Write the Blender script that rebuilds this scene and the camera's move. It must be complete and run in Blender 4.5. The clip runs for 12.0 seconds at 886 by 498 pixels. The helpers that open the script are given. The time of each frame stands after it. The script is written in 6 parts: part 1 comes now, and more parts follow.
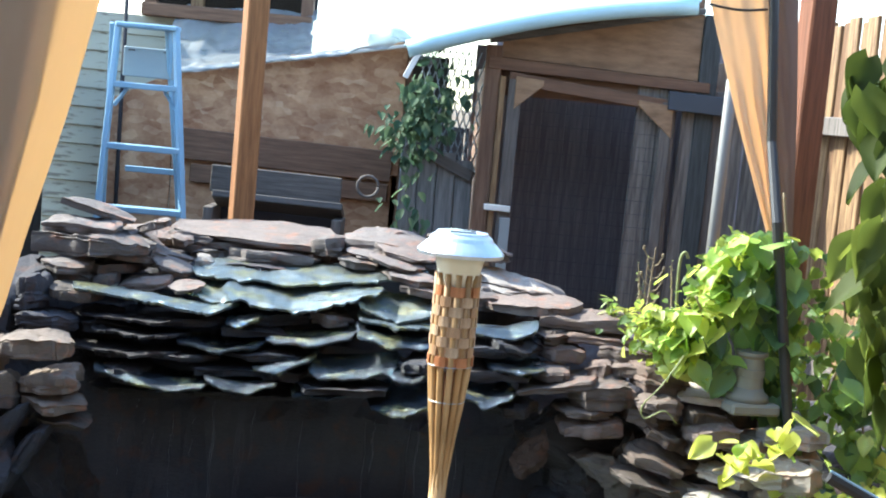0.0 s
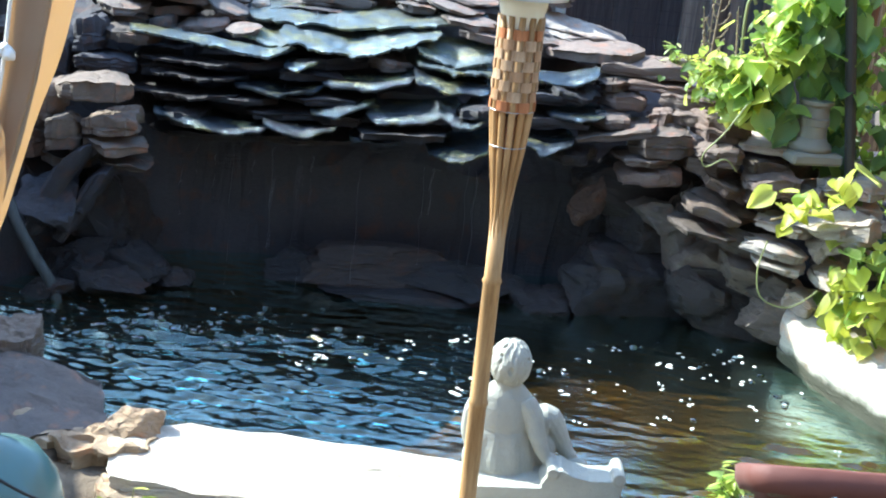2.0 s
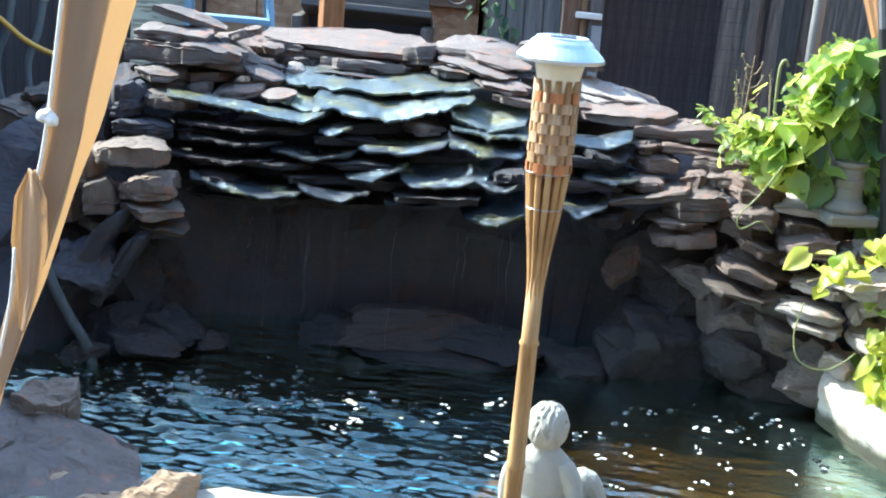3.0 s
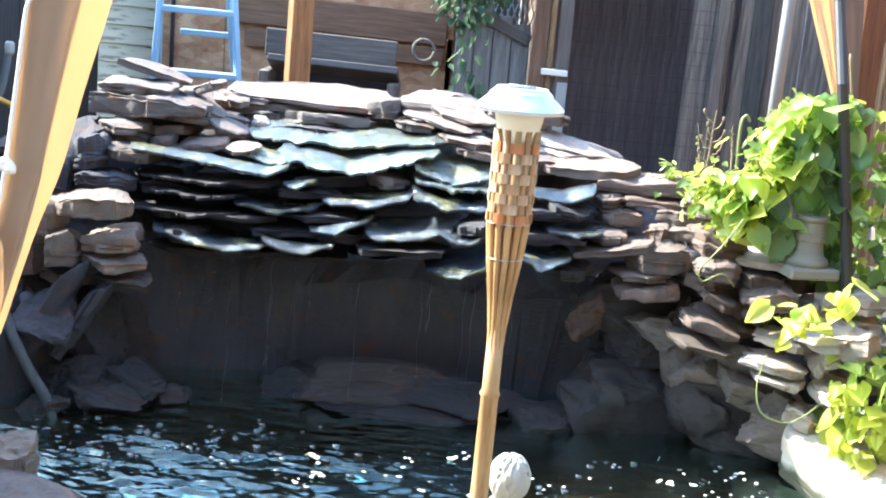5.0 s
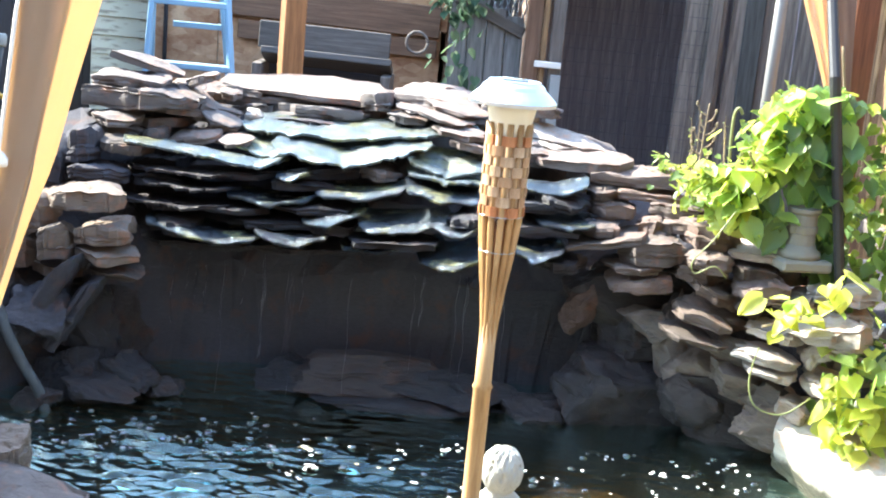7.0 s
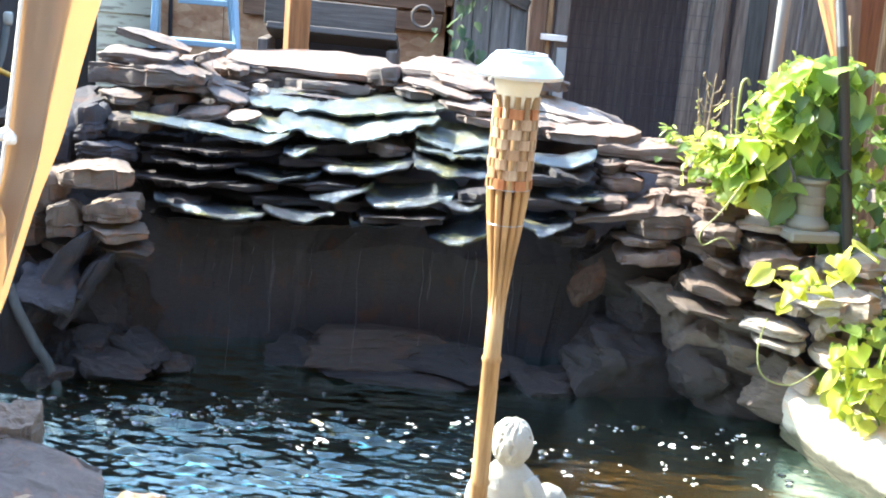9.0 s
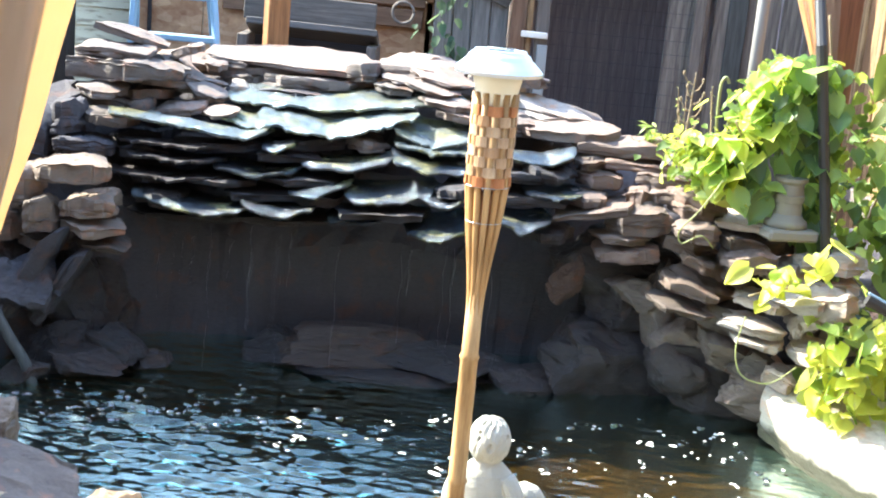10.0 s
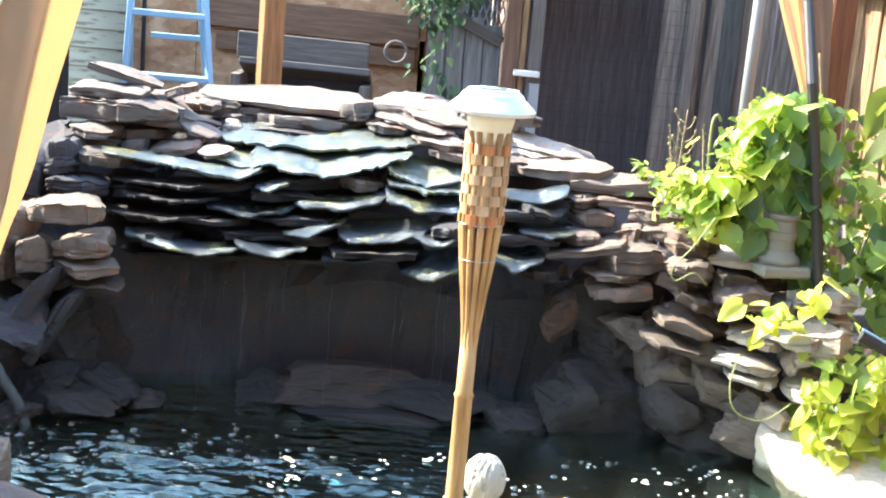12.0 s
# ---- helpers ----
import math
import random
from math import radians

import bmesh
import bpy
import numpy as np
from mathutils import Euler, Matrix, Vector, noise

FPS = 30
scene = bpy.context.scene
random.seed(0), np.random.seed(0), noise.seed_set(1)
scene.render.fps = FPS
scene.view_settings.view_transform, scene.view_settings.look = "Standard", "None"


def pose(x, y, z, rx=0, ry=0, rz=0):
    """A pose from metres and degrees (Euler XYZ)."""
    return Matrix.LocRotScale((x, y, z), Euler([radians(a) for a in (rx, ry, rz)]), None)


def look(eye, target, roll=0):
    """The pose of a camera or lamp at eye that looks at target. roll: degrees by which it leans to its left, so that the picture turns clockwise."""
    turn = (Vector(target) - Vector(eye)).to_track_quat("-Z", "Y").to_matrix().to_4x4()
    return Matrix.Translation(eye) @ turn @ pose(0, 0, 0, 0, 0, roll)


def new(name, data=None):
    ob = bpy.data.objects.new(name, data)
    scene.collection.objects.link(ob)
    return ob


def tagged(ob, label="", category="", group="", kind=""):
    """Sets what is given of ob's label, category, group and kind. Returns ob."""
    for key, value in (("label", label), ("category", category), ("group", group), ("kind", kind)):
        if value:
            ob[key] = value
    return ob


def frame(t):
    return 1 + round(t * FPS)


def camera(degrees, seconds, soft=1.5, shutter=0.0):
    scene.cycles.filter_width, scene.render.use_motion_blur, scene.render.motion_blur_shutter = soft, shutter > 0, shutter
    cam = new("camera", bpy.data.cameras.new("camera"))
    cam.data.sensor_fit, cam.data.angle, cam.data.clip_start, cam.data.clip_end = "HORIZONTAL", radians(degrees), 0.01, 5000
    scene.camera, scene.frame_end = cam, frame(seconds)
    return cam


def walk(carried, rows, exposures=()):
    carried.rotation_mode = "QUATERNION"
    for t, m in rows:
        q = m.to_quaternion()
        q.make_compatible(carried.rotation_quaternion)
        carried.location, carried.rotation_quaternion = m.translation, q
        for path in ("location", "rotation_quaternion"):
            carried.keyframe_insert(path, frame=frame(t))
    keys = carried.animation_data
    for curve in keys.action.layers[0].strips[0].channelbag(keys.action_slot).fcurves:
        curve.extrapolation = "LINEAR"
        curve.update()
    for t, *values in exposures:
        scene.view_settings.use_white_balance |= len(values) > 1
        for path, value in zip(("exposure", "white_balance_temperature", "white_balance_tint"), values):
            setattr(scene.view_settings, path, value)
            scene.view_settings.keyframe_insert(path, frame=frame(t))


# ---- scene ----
cam = camera(36, 12.0, soft=2.0)
PATH = [
    (0.0, (0.0067, -0.0156, 1.4277), (0.1235, 3.9602, 1.0039), 5.21),
    (0.2, (0.0075, 0.0072, 1.4052), (0.0852, 3.9824, 0.9671), 6.04),
    (0.5, (-0.0028, -0.0172, 1.4169), (0.1791, 3.9342, 0.8227), 6.47),
    (0.7, (0.0072, 0.0041, 1.3986), (0.0328, 3.9334, 0.6505), 4.91),
    (0.9, (0.0072, -0.0112, 1.4108), (0.0289, 3.8926, 0.5392), 4.94),
    (1.0, (0.0120, -0.0094, 1.4009), (0.0258, 3.8818, 0.4744), 5.12),
    (1.2, (0.0011, -0.0018, 1.3826), (0.0081, 3.8599, 0.3397), 4.75),
    (1.5, (0.0123, -0.0046, 1.3995), (0.0292, 3.8271, 0.2517), 5.18),
    (1.8, (0.0015, 0.0028, 1.4144), (0.0365, 3.8176, 0.2121), 5.55),
    (2.0, (-0.0051, 0.0040, 1.4154), (0.0195, 3.8332, 0.2593), 5.55),
    (2.5, (0.0033, -0.0001, 1.4063), (-0.0061, 3.8593, 0.3549), 5.30),
    (3.0, (-0.0180, -0.0003, 1.4127), (-0.0985, 3.8759, 0.4287), 4.95),
    (3.5, (-0.0076, -0.0018, 1.4175), (-0.1018, 3.8850, 0.4774), 4.54),
    (3.7, (0.0018, 0.0059, 1.4157), (-0.0937, 3.9011, 0.5113), 4.60),
    (5.3, (-0.0001, -0.0019, 1.3977), (0.0073, 3.9152, 0.5874), 5.38),
    (5.5, (0.0000, 0.0000, 1.4000), (0.0000, 3.9155, 0.5820), 5.60),
    (6.0, (0.0018, -0.0033, 1.4009), (0.0276, 3.9144, 0.5938), 5.51),
    (6.5, (0.0032, -0.0054, 1.4009), (0.0560, 3.9111, 0.5899), 5.44),
    (7.0, (0.0029, -0.0031, 1.4006), (0.0162, 3.9093, 0.5682), 5.30),
    (7.2, (0.0049, -0.0018, 1.3904), (0.0365, 3.9070, 0.5416), 5.30),
    (8.8, (0.0050, -0.0053, 1.4050), (0.0291, 3.8950, 0.5180), 4.59),
    (9.0, (0.0023, -0.0098, 1.3993), (-0.0008, 3.8862, 0.4931), 4.70),
    (9.5, (0.0051, -0.0033, 1.4020), (0.0452, 3.8876, 0.4749), 5.14),
    (10.0, (0.0057, 0.0012, 1.3992), (0.0619, 3.8956, 0.4876), 5.17),
    (10.5, (0.0072, 0.0018, 1.4017), (0.1365, 3.9171, 0.5931), 5.63),
    (11.0, (0.0072, 0.0034, 1.4020), (0.0989, 3.9174, 0.5826), 5.53),
    (11.5, (0.0038, -0.0008, 1.3988), (0.0902, 3.9177, 0.6002), 5.29),
    (12.0, (0.0038, -0.0026, 1.3999), (0.0712, 3.9159, 0.5993), 4.94),
]
walk(cam, [(t, look(eye, aim, roll)) for t, eye, aim, roll in PATH],
     exposures=[(0.0, 2.45, 6100, 2), (1.2, 2.49, 5700, 0), (2.6, 2.53, 5700, 0), (3.6, 2.75, 5900, 1), (5.4, 3.30, 6250, 5), (9.0, 3.31, 6500, 5), (12.0, 3.31, 6750, 5)])

# ---- light: morning sun from behind the waterfall, left ----
SUN = Vector((-0.67, 0.32, 0.67)).normalized()
sun = new("sun", bpy.data.lights.new("sun", "SUN"))
sun.matrix_world = look(SUN * 20, (0, 0, 0))
sun.data.energy, sun.data.angle, sun.data.color = 2.8, radians(0.5), (1.0, 0.95, 0.86)
world = bpy.data.worlds.new("sky")
scene.world = world
world.use_nodes = True
sky = world.node_tree.nodes.new("ShaderNodeTexSky")
sky.sky_type, sky.sun_disc = "NISHITA", False
sky.dust_density = 0.9
sky.sun_elevation = math.asin(SUN.z)
sky.sun_rotation = math.atan2(SUN.x, SUN.y)
backg = world.node_tree.nodes["Background"]
backg.inputs[1].default_value = 0.15
world.node_tree.links.new(sky.outputs[0], backg.inputs[0])


# ---- materials ----
class Nodes:
    """A short way to write a node tree."""

    def __init__(self, name):
        self.mat = bpy.data.materials.new(name)
        self.mat.use_nodes = True
        self.tree = self.mat.node_tree
        self.bsdf = self.tree.nodes["Principled BSDF"]
        self.out = self.tree.nodes["Material Output"]

    def add(self, kind, **values):
        n = self.tree.nodes.new(kind)
        for key, v in values.items():
            if key.startswith("i_"):
                n.inputs[key[2:].replace("_", " ")].default_value = v
            else:
                setattr(n, key, v)
        return n

    def link(self, a, b):
        self.tree.links.new(a, b)

    def coords(self, scale=(1, 1, 1), world_space=False):
        if world_space:
            src = self.add("ShaderNodeNewGeometry").outputs["Position"]
        else:
            src = self.add("ShaderNodeTexCoord").outputs["Object"]
        m = self.add("ShaderNodeMapping")
        m.inputs["Scale"].default_value = scale
        self.link(src, m.inputs["Vector"])
        return m.outputs["Vector"]

    def noise(self, vec, scale, detail=5, rough=0.6):
        n = self.add("ShaderNodeTexNoise", i_Scale=scale, i_Detail=detail, i_Roughness=rough)
        self.link(vec, n.inputs["Vector"])
        return n.outputs["Fac"]

    def ramp(self, fac, stops):
        r = self.add("ShaderNodeValToRGB")
        el = r.color_ramp.elements
        while len(el) < len(stops):
            el.new(0.5)
        for e, (p, c) in zip(el, stops):
            e.position, e.color = p, (*c, 1)
        self.link(fac, r.inputs["Fac"])
        return r.outputs["Color"]

    def mix(self, fac, a, b, mode="MIX"):
        m = self.add("ShaderNodeMix", data_type="RGBA", blend_type=mode)
        for sock, v in ((m.inputs[0], fac), (m.inputs[6], a), (m.inputs[7], b)):
            if isinstance(v, (int, float)):
                sock.default_value = v
            elif isinstance(v, tuple):
                sock.default_value = (*v, 1)
            else:
                self.link(v, sock)
        return m.outputs[2]

    def random(self):
        return self.add("ShaderNodeObjectInfo").outputs["Random"]

    def island(self):
        return self.add("ShaderNodeNewGeometry").outputs["Random Per Island"]

    def bump(self, height, strength=0.4, distance=0.01):
        b = self.add("ShaderNodeBump", i_Strength=strength, i_Distance=distance)
        self.link(height, b.inputs["Height"])
        self.link(b.outputs["Normal"], self.bsdf.inputs["Normal"])

    def done(self, color, rough=0.8, metal=0.0, spec=0.5):
        for sock, v in ((self.bsdf.inputs["Base Color"], color), (self.bsdf.inputs["Roughness"], rough)):
            if isinstance(v, tuple):
                sock.default_value = (*v, 1)
            elif isinstance(v, (int, float)):
                sock.default_value = v
            else:
                self.link(v, sock)
        self.bsdf.inputs["Metallic"].default_value = metal
        self.bsdf.inputs["Specular IOR Level"].default_value = spec
        return self.mat


def scaled(n, sock, lo, hi):
    r = n.add("ShaderNodeMapRange")
    r.inputs["To Min"].default_value, r.inputs["To Max"].default_value = lo, hi
    n.link(sock, r.inputs["Value"])
    return r.outputs["Result"]


def stone_material(name, dark, light, tint, rough=0.75, spec=0.4, layers=60, blotchy=0.7, tide=None):
    n = Nodes(name)
    v = n.coords()
    flat = n.coords((1, 1, 4))
    base = n.ramp(n.random(), [(0.0, dark), (0.55, light), (1.0, tint)])
    blotch = n.noise(v, 9, 6)
    col = n.mix(scaled(n, blotch, 0.0, blotchy), base, tuple(c * 0.55 for c in dark))
    grain = n.noise(flat, layers, 4)
    col = n.mix(0.35, col, n.ramp(grain, [(0.3, (0.25, 0.23, 0.22)), (0.7, (0.9, 0.88, 0.85))]), "MULTIPLY")
    rust = n.ramp(n.noise(v, 14, 3), [(0.56, (0, 0, 0)), (0.7, (1, 1, 1))])
    col = n.mix(n.mix(0.6, (0, 0, 0), rust), col, (tint[0] * 1.1, tint[1] * 0.7, tint[2] * 0.5))
    if tide:
        up = n.add("ShaderNodeSeparateXYZ")
        n.link(n.coords(world_space=True), up.inputs[0])
        mark = n.add("ShaderNodeMath", operation="MULTIPLY_ADD")
        mark.inputs[1].default_value = 0.07
        n.link(n.noise(n.coords(world_space=True), 12, 5), mark.inputs[0])
        n.link(up.outputs[2], mark.inputs[2])
        col = n.mix(n.ramp(mark.outputs[0], [(tide, (1, 1, 1)), (tide + 0.025, (0, 0, 0))]), col, (0.05, 0.045, 0.025))
    rough_n = n.noise(flat, 34, 7, 0.7)
    n.bump(rough_n, 0.75, 0.02)
    return n.done(col, rough, 0, spec)


def wet_material(name, dark, light, film=1.0, ripple=0.5, algae=0.56, tint=(0.8, 0.95, 1.0)):
    n = Nodes(name)
    v = n.coords(world_space=True)
    base = n.ramp(n.random(), [(0.0, dark), (1.0, light)])
    moss = n.ramp(n.noise(v, 10, 6, 0.65), [(algae, (0, 0, 0)), (algae + 0.10, (1, 1, 1))])
    col = n.mix(moss, base, n.ramp(n.noise(v, 60, 3), [(0.35, (0.09, 0.08, 0.03)), (0.65, (0.27, 0.25, 0.11))]))
    n.bump(n.noise(n.coords((0.8, 1.6, 2), True), 58, 7, 0.75), ripple, 0.02)
    rough = scaled(n, n.noise(v, 16, 4), 0.04, 0.38)
    n.done(col, rough, 0, 0.4)
    gloss = n.add("ShaderNodeBsdfGlossy")
    gloss.inputs["Roughness"].default_value = 0.16
    gloss.inputs["Color"].default_value = (*tint, 1)
    fres = n.add("ShaderNodeFresnel", i_IOR=1.45)
    for q in (gloss, fres):
        n.link(n.bsdf.inputs["Normal"].links[0].from_socket, q.inputs["Normal"])
    wet = n.add("ShaderNodeMath", operation="MULTIPLY", use_clamp=True)
    n.link(fres.outputs[0], wet.inputs[0])
    n.link(scaled(n, n.noise(n.coords((1, 2.2, 2), True), 24, 4, 0.6), 0.2 * film, 1.9 * film), wet.inputs[1])
    mx = n.add("ShaderNodeMixShader")
    n.link(wet.outputs[0], mx.inputs[0])
    n.link(n.bsdf.outputs[0], mx.inputs[1])
    n.link(gloss.outputs[0], mx.inputs[2])
    n.link(mx.outputs[0], n.out.inputs["Surface"])
    return n.mat


def wood_material(name, dark, light, grain=(40, 40, 2.5), rough=0.75, per="object", wear=0.4, bump=0.3):
    n = Nodes(name)
    rnd = n.random() if per == "object" else n.island()
    base = n.ramp(rnd, [(0.0, dark), (1.0, light)])
    g = n.noise(n.coords(grain), 1.6, 6, 0.65)
    col = n.mix(n.mix(0.75, (0, 0, 0), n.ramp(g, [(0.35, (0, 0, 0)), (0.68, (1, 1, 1))])), tuple(c * 0.45 for c in dark), base)
    st = n.noise(n.coords((1, 1, 0.6)), 5, 4)
    col = n.mix(scaled(n, st, 0, wear), col, tuple(c * 0.5 for c in dark))
    n.bump(g, bump, 0.006)
    return n.done(col, rough, 0, 0.3)


def plain_material(name, color, rough=0.6, metal=0.0, vary=0.25, scale=18, bump=0.1):
    n = Nodes(name)
    v = n.coords()
    col = n.mix(scaled(n, n.noise(v, scale, 5), 0, vary), color, tuple(c * 0.45 for c in color))
    col = n.mix(scaled(n, n.noise(v, scale * 0.2, 3), 0, vary), col, tuple(min(1, c * 1.25) for c in color))
    n.bump(n.noise(v, scale * 3, 4), bump, 0.004)
    return n.done(col, rough, metal)


def cloth_material(name, color, through_color, share=0.45):
    n = Nodes(name)
    v = n.coords()
    weave = n.noise(n.coords((1, 1, 0.15)), 60, 3)
    col = n.mix(scaled(n, weave, 0, 0.3), color, tuple(c * 0.6 for c in color))
    n.done(col, 0.85, 0, 0.2)
    n.bump(n.noise(v, 220, 2), 0.15, 0.002)
    tr = n.add("ShaderNodeBsdfTranslucent")
    tr.inputs["Color"].default_value = (*through_color, 1)
    mx = n.add("ShaderNodeMixShader")
    mx.inputs[0].default_value = share
    n.link(n.bsdf.outputs[0], mx.inputs[1])
    n.link(tr.outputs[0], mx.inputs[2])
    n.link(mx.outputs[0], n.out.inputs["Surface"])
    return n.mat


def leaf_material(name, color, young, share=0.5, rough=0.36, spec=0.6):
    n = Nodes(name)
    v = n.coords()
    age = n.random()
    col = n.ramp(age, [(0.0, tuple(c * 0.6 for c in color)), (0.3, color), (0.62, tuple((a + b) / 2 for a, b in zip(color, young))), (1.0, young)])
    col = n.mix(scaled(n, n.noise(v, 30, 3), 0, 0.4), col, tuple(c * 0.5 for c in color))
    n.done(col, rough, 0, spec)
    n.bump(n.noise(v, 60, 3), 0.25, 0.004)
    tr = n.add("ShaderNodeBsdfTranslucent")
    n.link(n.ramp(age, [(0.0, color), (0.5, tuple(c * 2.2 for c in color)), (1.0, tuple(min(0.85, c * 2.0) for c in young))]), tr.inputs["Color"])
    mx = n.add("ShaderNodeMixShader")
    mx.inputs[0].default_value = share
    n.link(n.bsdf.outputs[0], mx.inputs[1])
    n.link(tr.outputs[0], mx.inputs[2])
    n.link(mx.outputs[0], n.out.inputs["Surface"])
    return n.mat


def island_leaf_material(name, color, young):
    n = Nodes(name)
    age = n.island()
    col = n.ramp(age, [(0.0, tuple(c * 0.6 for c in color)), (0.6, color), (1.0, young)])
    n.done(col, 0.45, 0, 0.4)
    tr = n.add("ShaderNodeBsdfTranslucent")
    n.link(n.ramp(age, [(0.0, color), (1.0, tuple(min(0.8, c * 1.8) for c in young))]), tr.inputs["Color"])
    mx = n.add("ShaderNodeMixShader")
    mx.inputs[0].default_value = 0.5
    n.link(n.bsdf.outputs[0], mx.inputs[1])
    n.link(tr.outputs[0], mx.inputs[2])
    n.link(mx.outputs[0], n.out.inputs["Surface"])
    return n.mat


def water_material():
    n = Nodes("pond_water")
    n.tree.nodes.remove(n.bsdf)
    v = n.coords((1.0, 1.8, 1), True)
    b = n.add("ShaderNodeBump", i_Strength=0.18, i_Distance=0.01)
    n.link(n.noise(v, 55, 3, 0.5), b.inputs["Height"])
    clear = n.add("ShaderNodeBsdfTransparent")
    clear.inputs["Color"].default_value = (0.88, 0.78, 0.54, 1)
    gloss = n.add("ShaderNodeBsdfGlossy")
    gloss.inputs["Roughness"].default_value = 0.03
    gloss.inputs["Color"].default_value = (0.74, 1.0, 0.96, 1)
    facing = n.add("ShaderNodeLayerWeight", i_Blend=0.5)
    for s in (gloss, facing):
        n.link(b.outputs["Normal"], s.inputs["Normal"])
    cube = n.add("ShaderNodeMath", operation="POWER")
    cube.inputs[1].default_value = 5.0
    n.link(facing.outputs["Facing"], cube.inputs[0])
    gain = n.add("ShaderNodeMath", operation="MULTIPLY_ADD", use_clamp=True)
    gain.inputs[1].default_value, gain.inputs[2].default_value = 6.5, 0.06
    n.link(cube.outputs[0], gain.inputs[0])
    mx = n.add("ShaderNodeMixShader")
    n.link(gain.outputs[0], mx.inputs[0])
    n.link(clear.outputs[0], mx.inputs[1])
    n.link(gloss.outputs[0], mx.inputs[2])
    n.link(mx.outputs[0], n.out.inputs["Surface"])
    return n.mat


def clear_material(name, tint, rough, ior=1.45):
    n = Nodes(name)
    n.tree.nodes.remove(n.bsdf)
    clear = n.add("ShaderNodeBsdfTransparent")
    clear.inputs["Color"].default_value = (*tint, 1)
    gloss = n.add("ShaderNodeBsdfGlossy")
    gloss.inputs["Roughness"].default_value = rough
    fres = n.add("ShaderNodeFresnel")
    fres.inputs["IOR"].default_value = ior
    mx = n.add("ShaderNodeMixShader")
    n.link(fres.outputs[0], mx.inputs[0])
    n.link(clear.outputs[0], mx.inputs[1])
    n.link(gloss.outputs[0], mx.inputs[2])
    n.link(mx.outputs[0], n.out.inputs["Surface"])
    return n.mat


def film_material():
    n = Nodes("plastic_film")
    n.done((0.30, 0.32, 0.33), 0.3, 0, 0.6)
    clear = n.add("ShaderNodeBsdfTransparent")
    clear.inputs["Color"].default_value = (0.78, 0.86, 0.90, 1)
    mx = n.add("ShaderNodeMixShader")
    n.link(scaled(n, n.noise(n.coords((1, 2, 2)), 6, 5), 0.35, 0.7), mx.inputs[0])
    n.link(n.bsdf.outputs[0], mx.inputs[1])
    n.link(clear.outputs[0], mx.inputs[2])
    n.link(mx.outputs[0], n.out.inputs["Surface"])
    return n.mat


def osb_material():
    n = Nodes("osb_board")
    vor = n.add("ShaderNodeTexVoronoi", i_Scale=14.0)
    n.link(n.coords((1.0, 1.0, 1.9)), vor.inputs["Vector"])
    chips = n.ramp(vor.outputs["Color"], [(0.2, (0.30, 0.13, 0.065)), (0.55, (0.52, 0.29, 0.155)), (0.9, (0.68, 0.46, 0.29))])
    chips = n.mix(0.5, chips, n.ramp(n.noise(n.coords((1, 1, 1.6)), 7, 6, 0.7), [(0.38, (0.22, 0.10, 0.055)), (0.62, (0.60, 0.38, 0.22))]))
    stain = n.ramp(n.noise(n.coords((1.4, 1, 0.5)), 3.2, 5, 0.6), [(0.42, (0, 0, 0)), (0.62, (1, 1, 1))])
    col = n.mix(n.mix(0.4, (0, 0, 0), stain), chips, (0.27, 0.12, 0.06))
    n.bump(vor.outputs["Distance"], 0.3, 0.004)
    return n.done(col, 0.8, 0, 0.25)


def siding_material():
    n = Nodes("peeling_paint")
    v = n.coords((0.6, 1, 3))
    peel = n.ramp(n.noise(v, 7, 7, 0.7), [(0.54, (0, 0, 0)), (0.62, (1, 1, 1))])
    col = n.mix(peel, (0.41, 0.40, 0.315), (0.15, 0.13, 0.10))
    col = n.mix(scaled(n, n.noise(n.coords(), 2.2, 4), 0, 0.4), col, (0.35, 0.33, 0.25))
    n.bump(peel, 0.3, 0.004)
    return n.done(col, 0.7, 0, 0.3)


def soil_material():
    n = Nodes("garden_soil")
    v = n.coords(world_space=True)
    col = n.ramp(n.noise(v, 6, 8, 0.7), [(0.3, (0.07, 0.05, 0.035)), (0.6, (0.17, 0.13, 0.09)), (0.75, (0.25, 0.2, 0.15))])
    n.bump(n.noise(v, 30, 6), 0.7, 0.02)
    return n.done(col, 0.95, 0, 0.2)


def bed_material():
    n = Nodes("algae_pond_bed")
    v = n.coords(world_space=True)
    col = n.ramp(n.noise(v, 4, 6), [(0.3, (0.022, 0.017, 0.007)), (0.55, (0.060, 0.042, 0.013)), (0.75, (0.10, 0.066, 0.018))])
    n.bump(n.noise(v, 20, 5), 0.4, 0.02)
    return n.done(col, 0.9, 0, 0.1)


DRY = stone_material("sandstone", (0.152, 0.126, 0.112), (0.255, 0.212, 0.185), (0.285, 0.20, 0.155))
# pale sandstone, lightened for stones that catch the sun
PALE = stone_material("sunlit_pale_sandstone", (0.42, 0.365, 0.31), (0.54, 0.475, 0.41), (0.52, 0.40, 0.30))
# damp stone, darkened further to stand for the hollow's shade
DARK = stone_material("damp_shade_stone", (0.068, 0.066, 0.076), (0.092, 0.087, 0.097), (0.098, 0.085, 0.091), 0.75, 0.2)
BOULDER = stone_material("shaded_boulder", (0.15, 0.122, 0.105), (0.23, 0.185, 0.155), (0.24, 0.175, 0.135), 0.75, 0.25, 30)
# recess and foot stones: wet, with their shade in the base colour
WET_SHADE_STONE = stone_material("wet_shade_stone", (0.034, 0.031, 0.033), (0.046, 0.041, 0.041), (0.058, 0.045, 0.041), 0.45, 0.3)
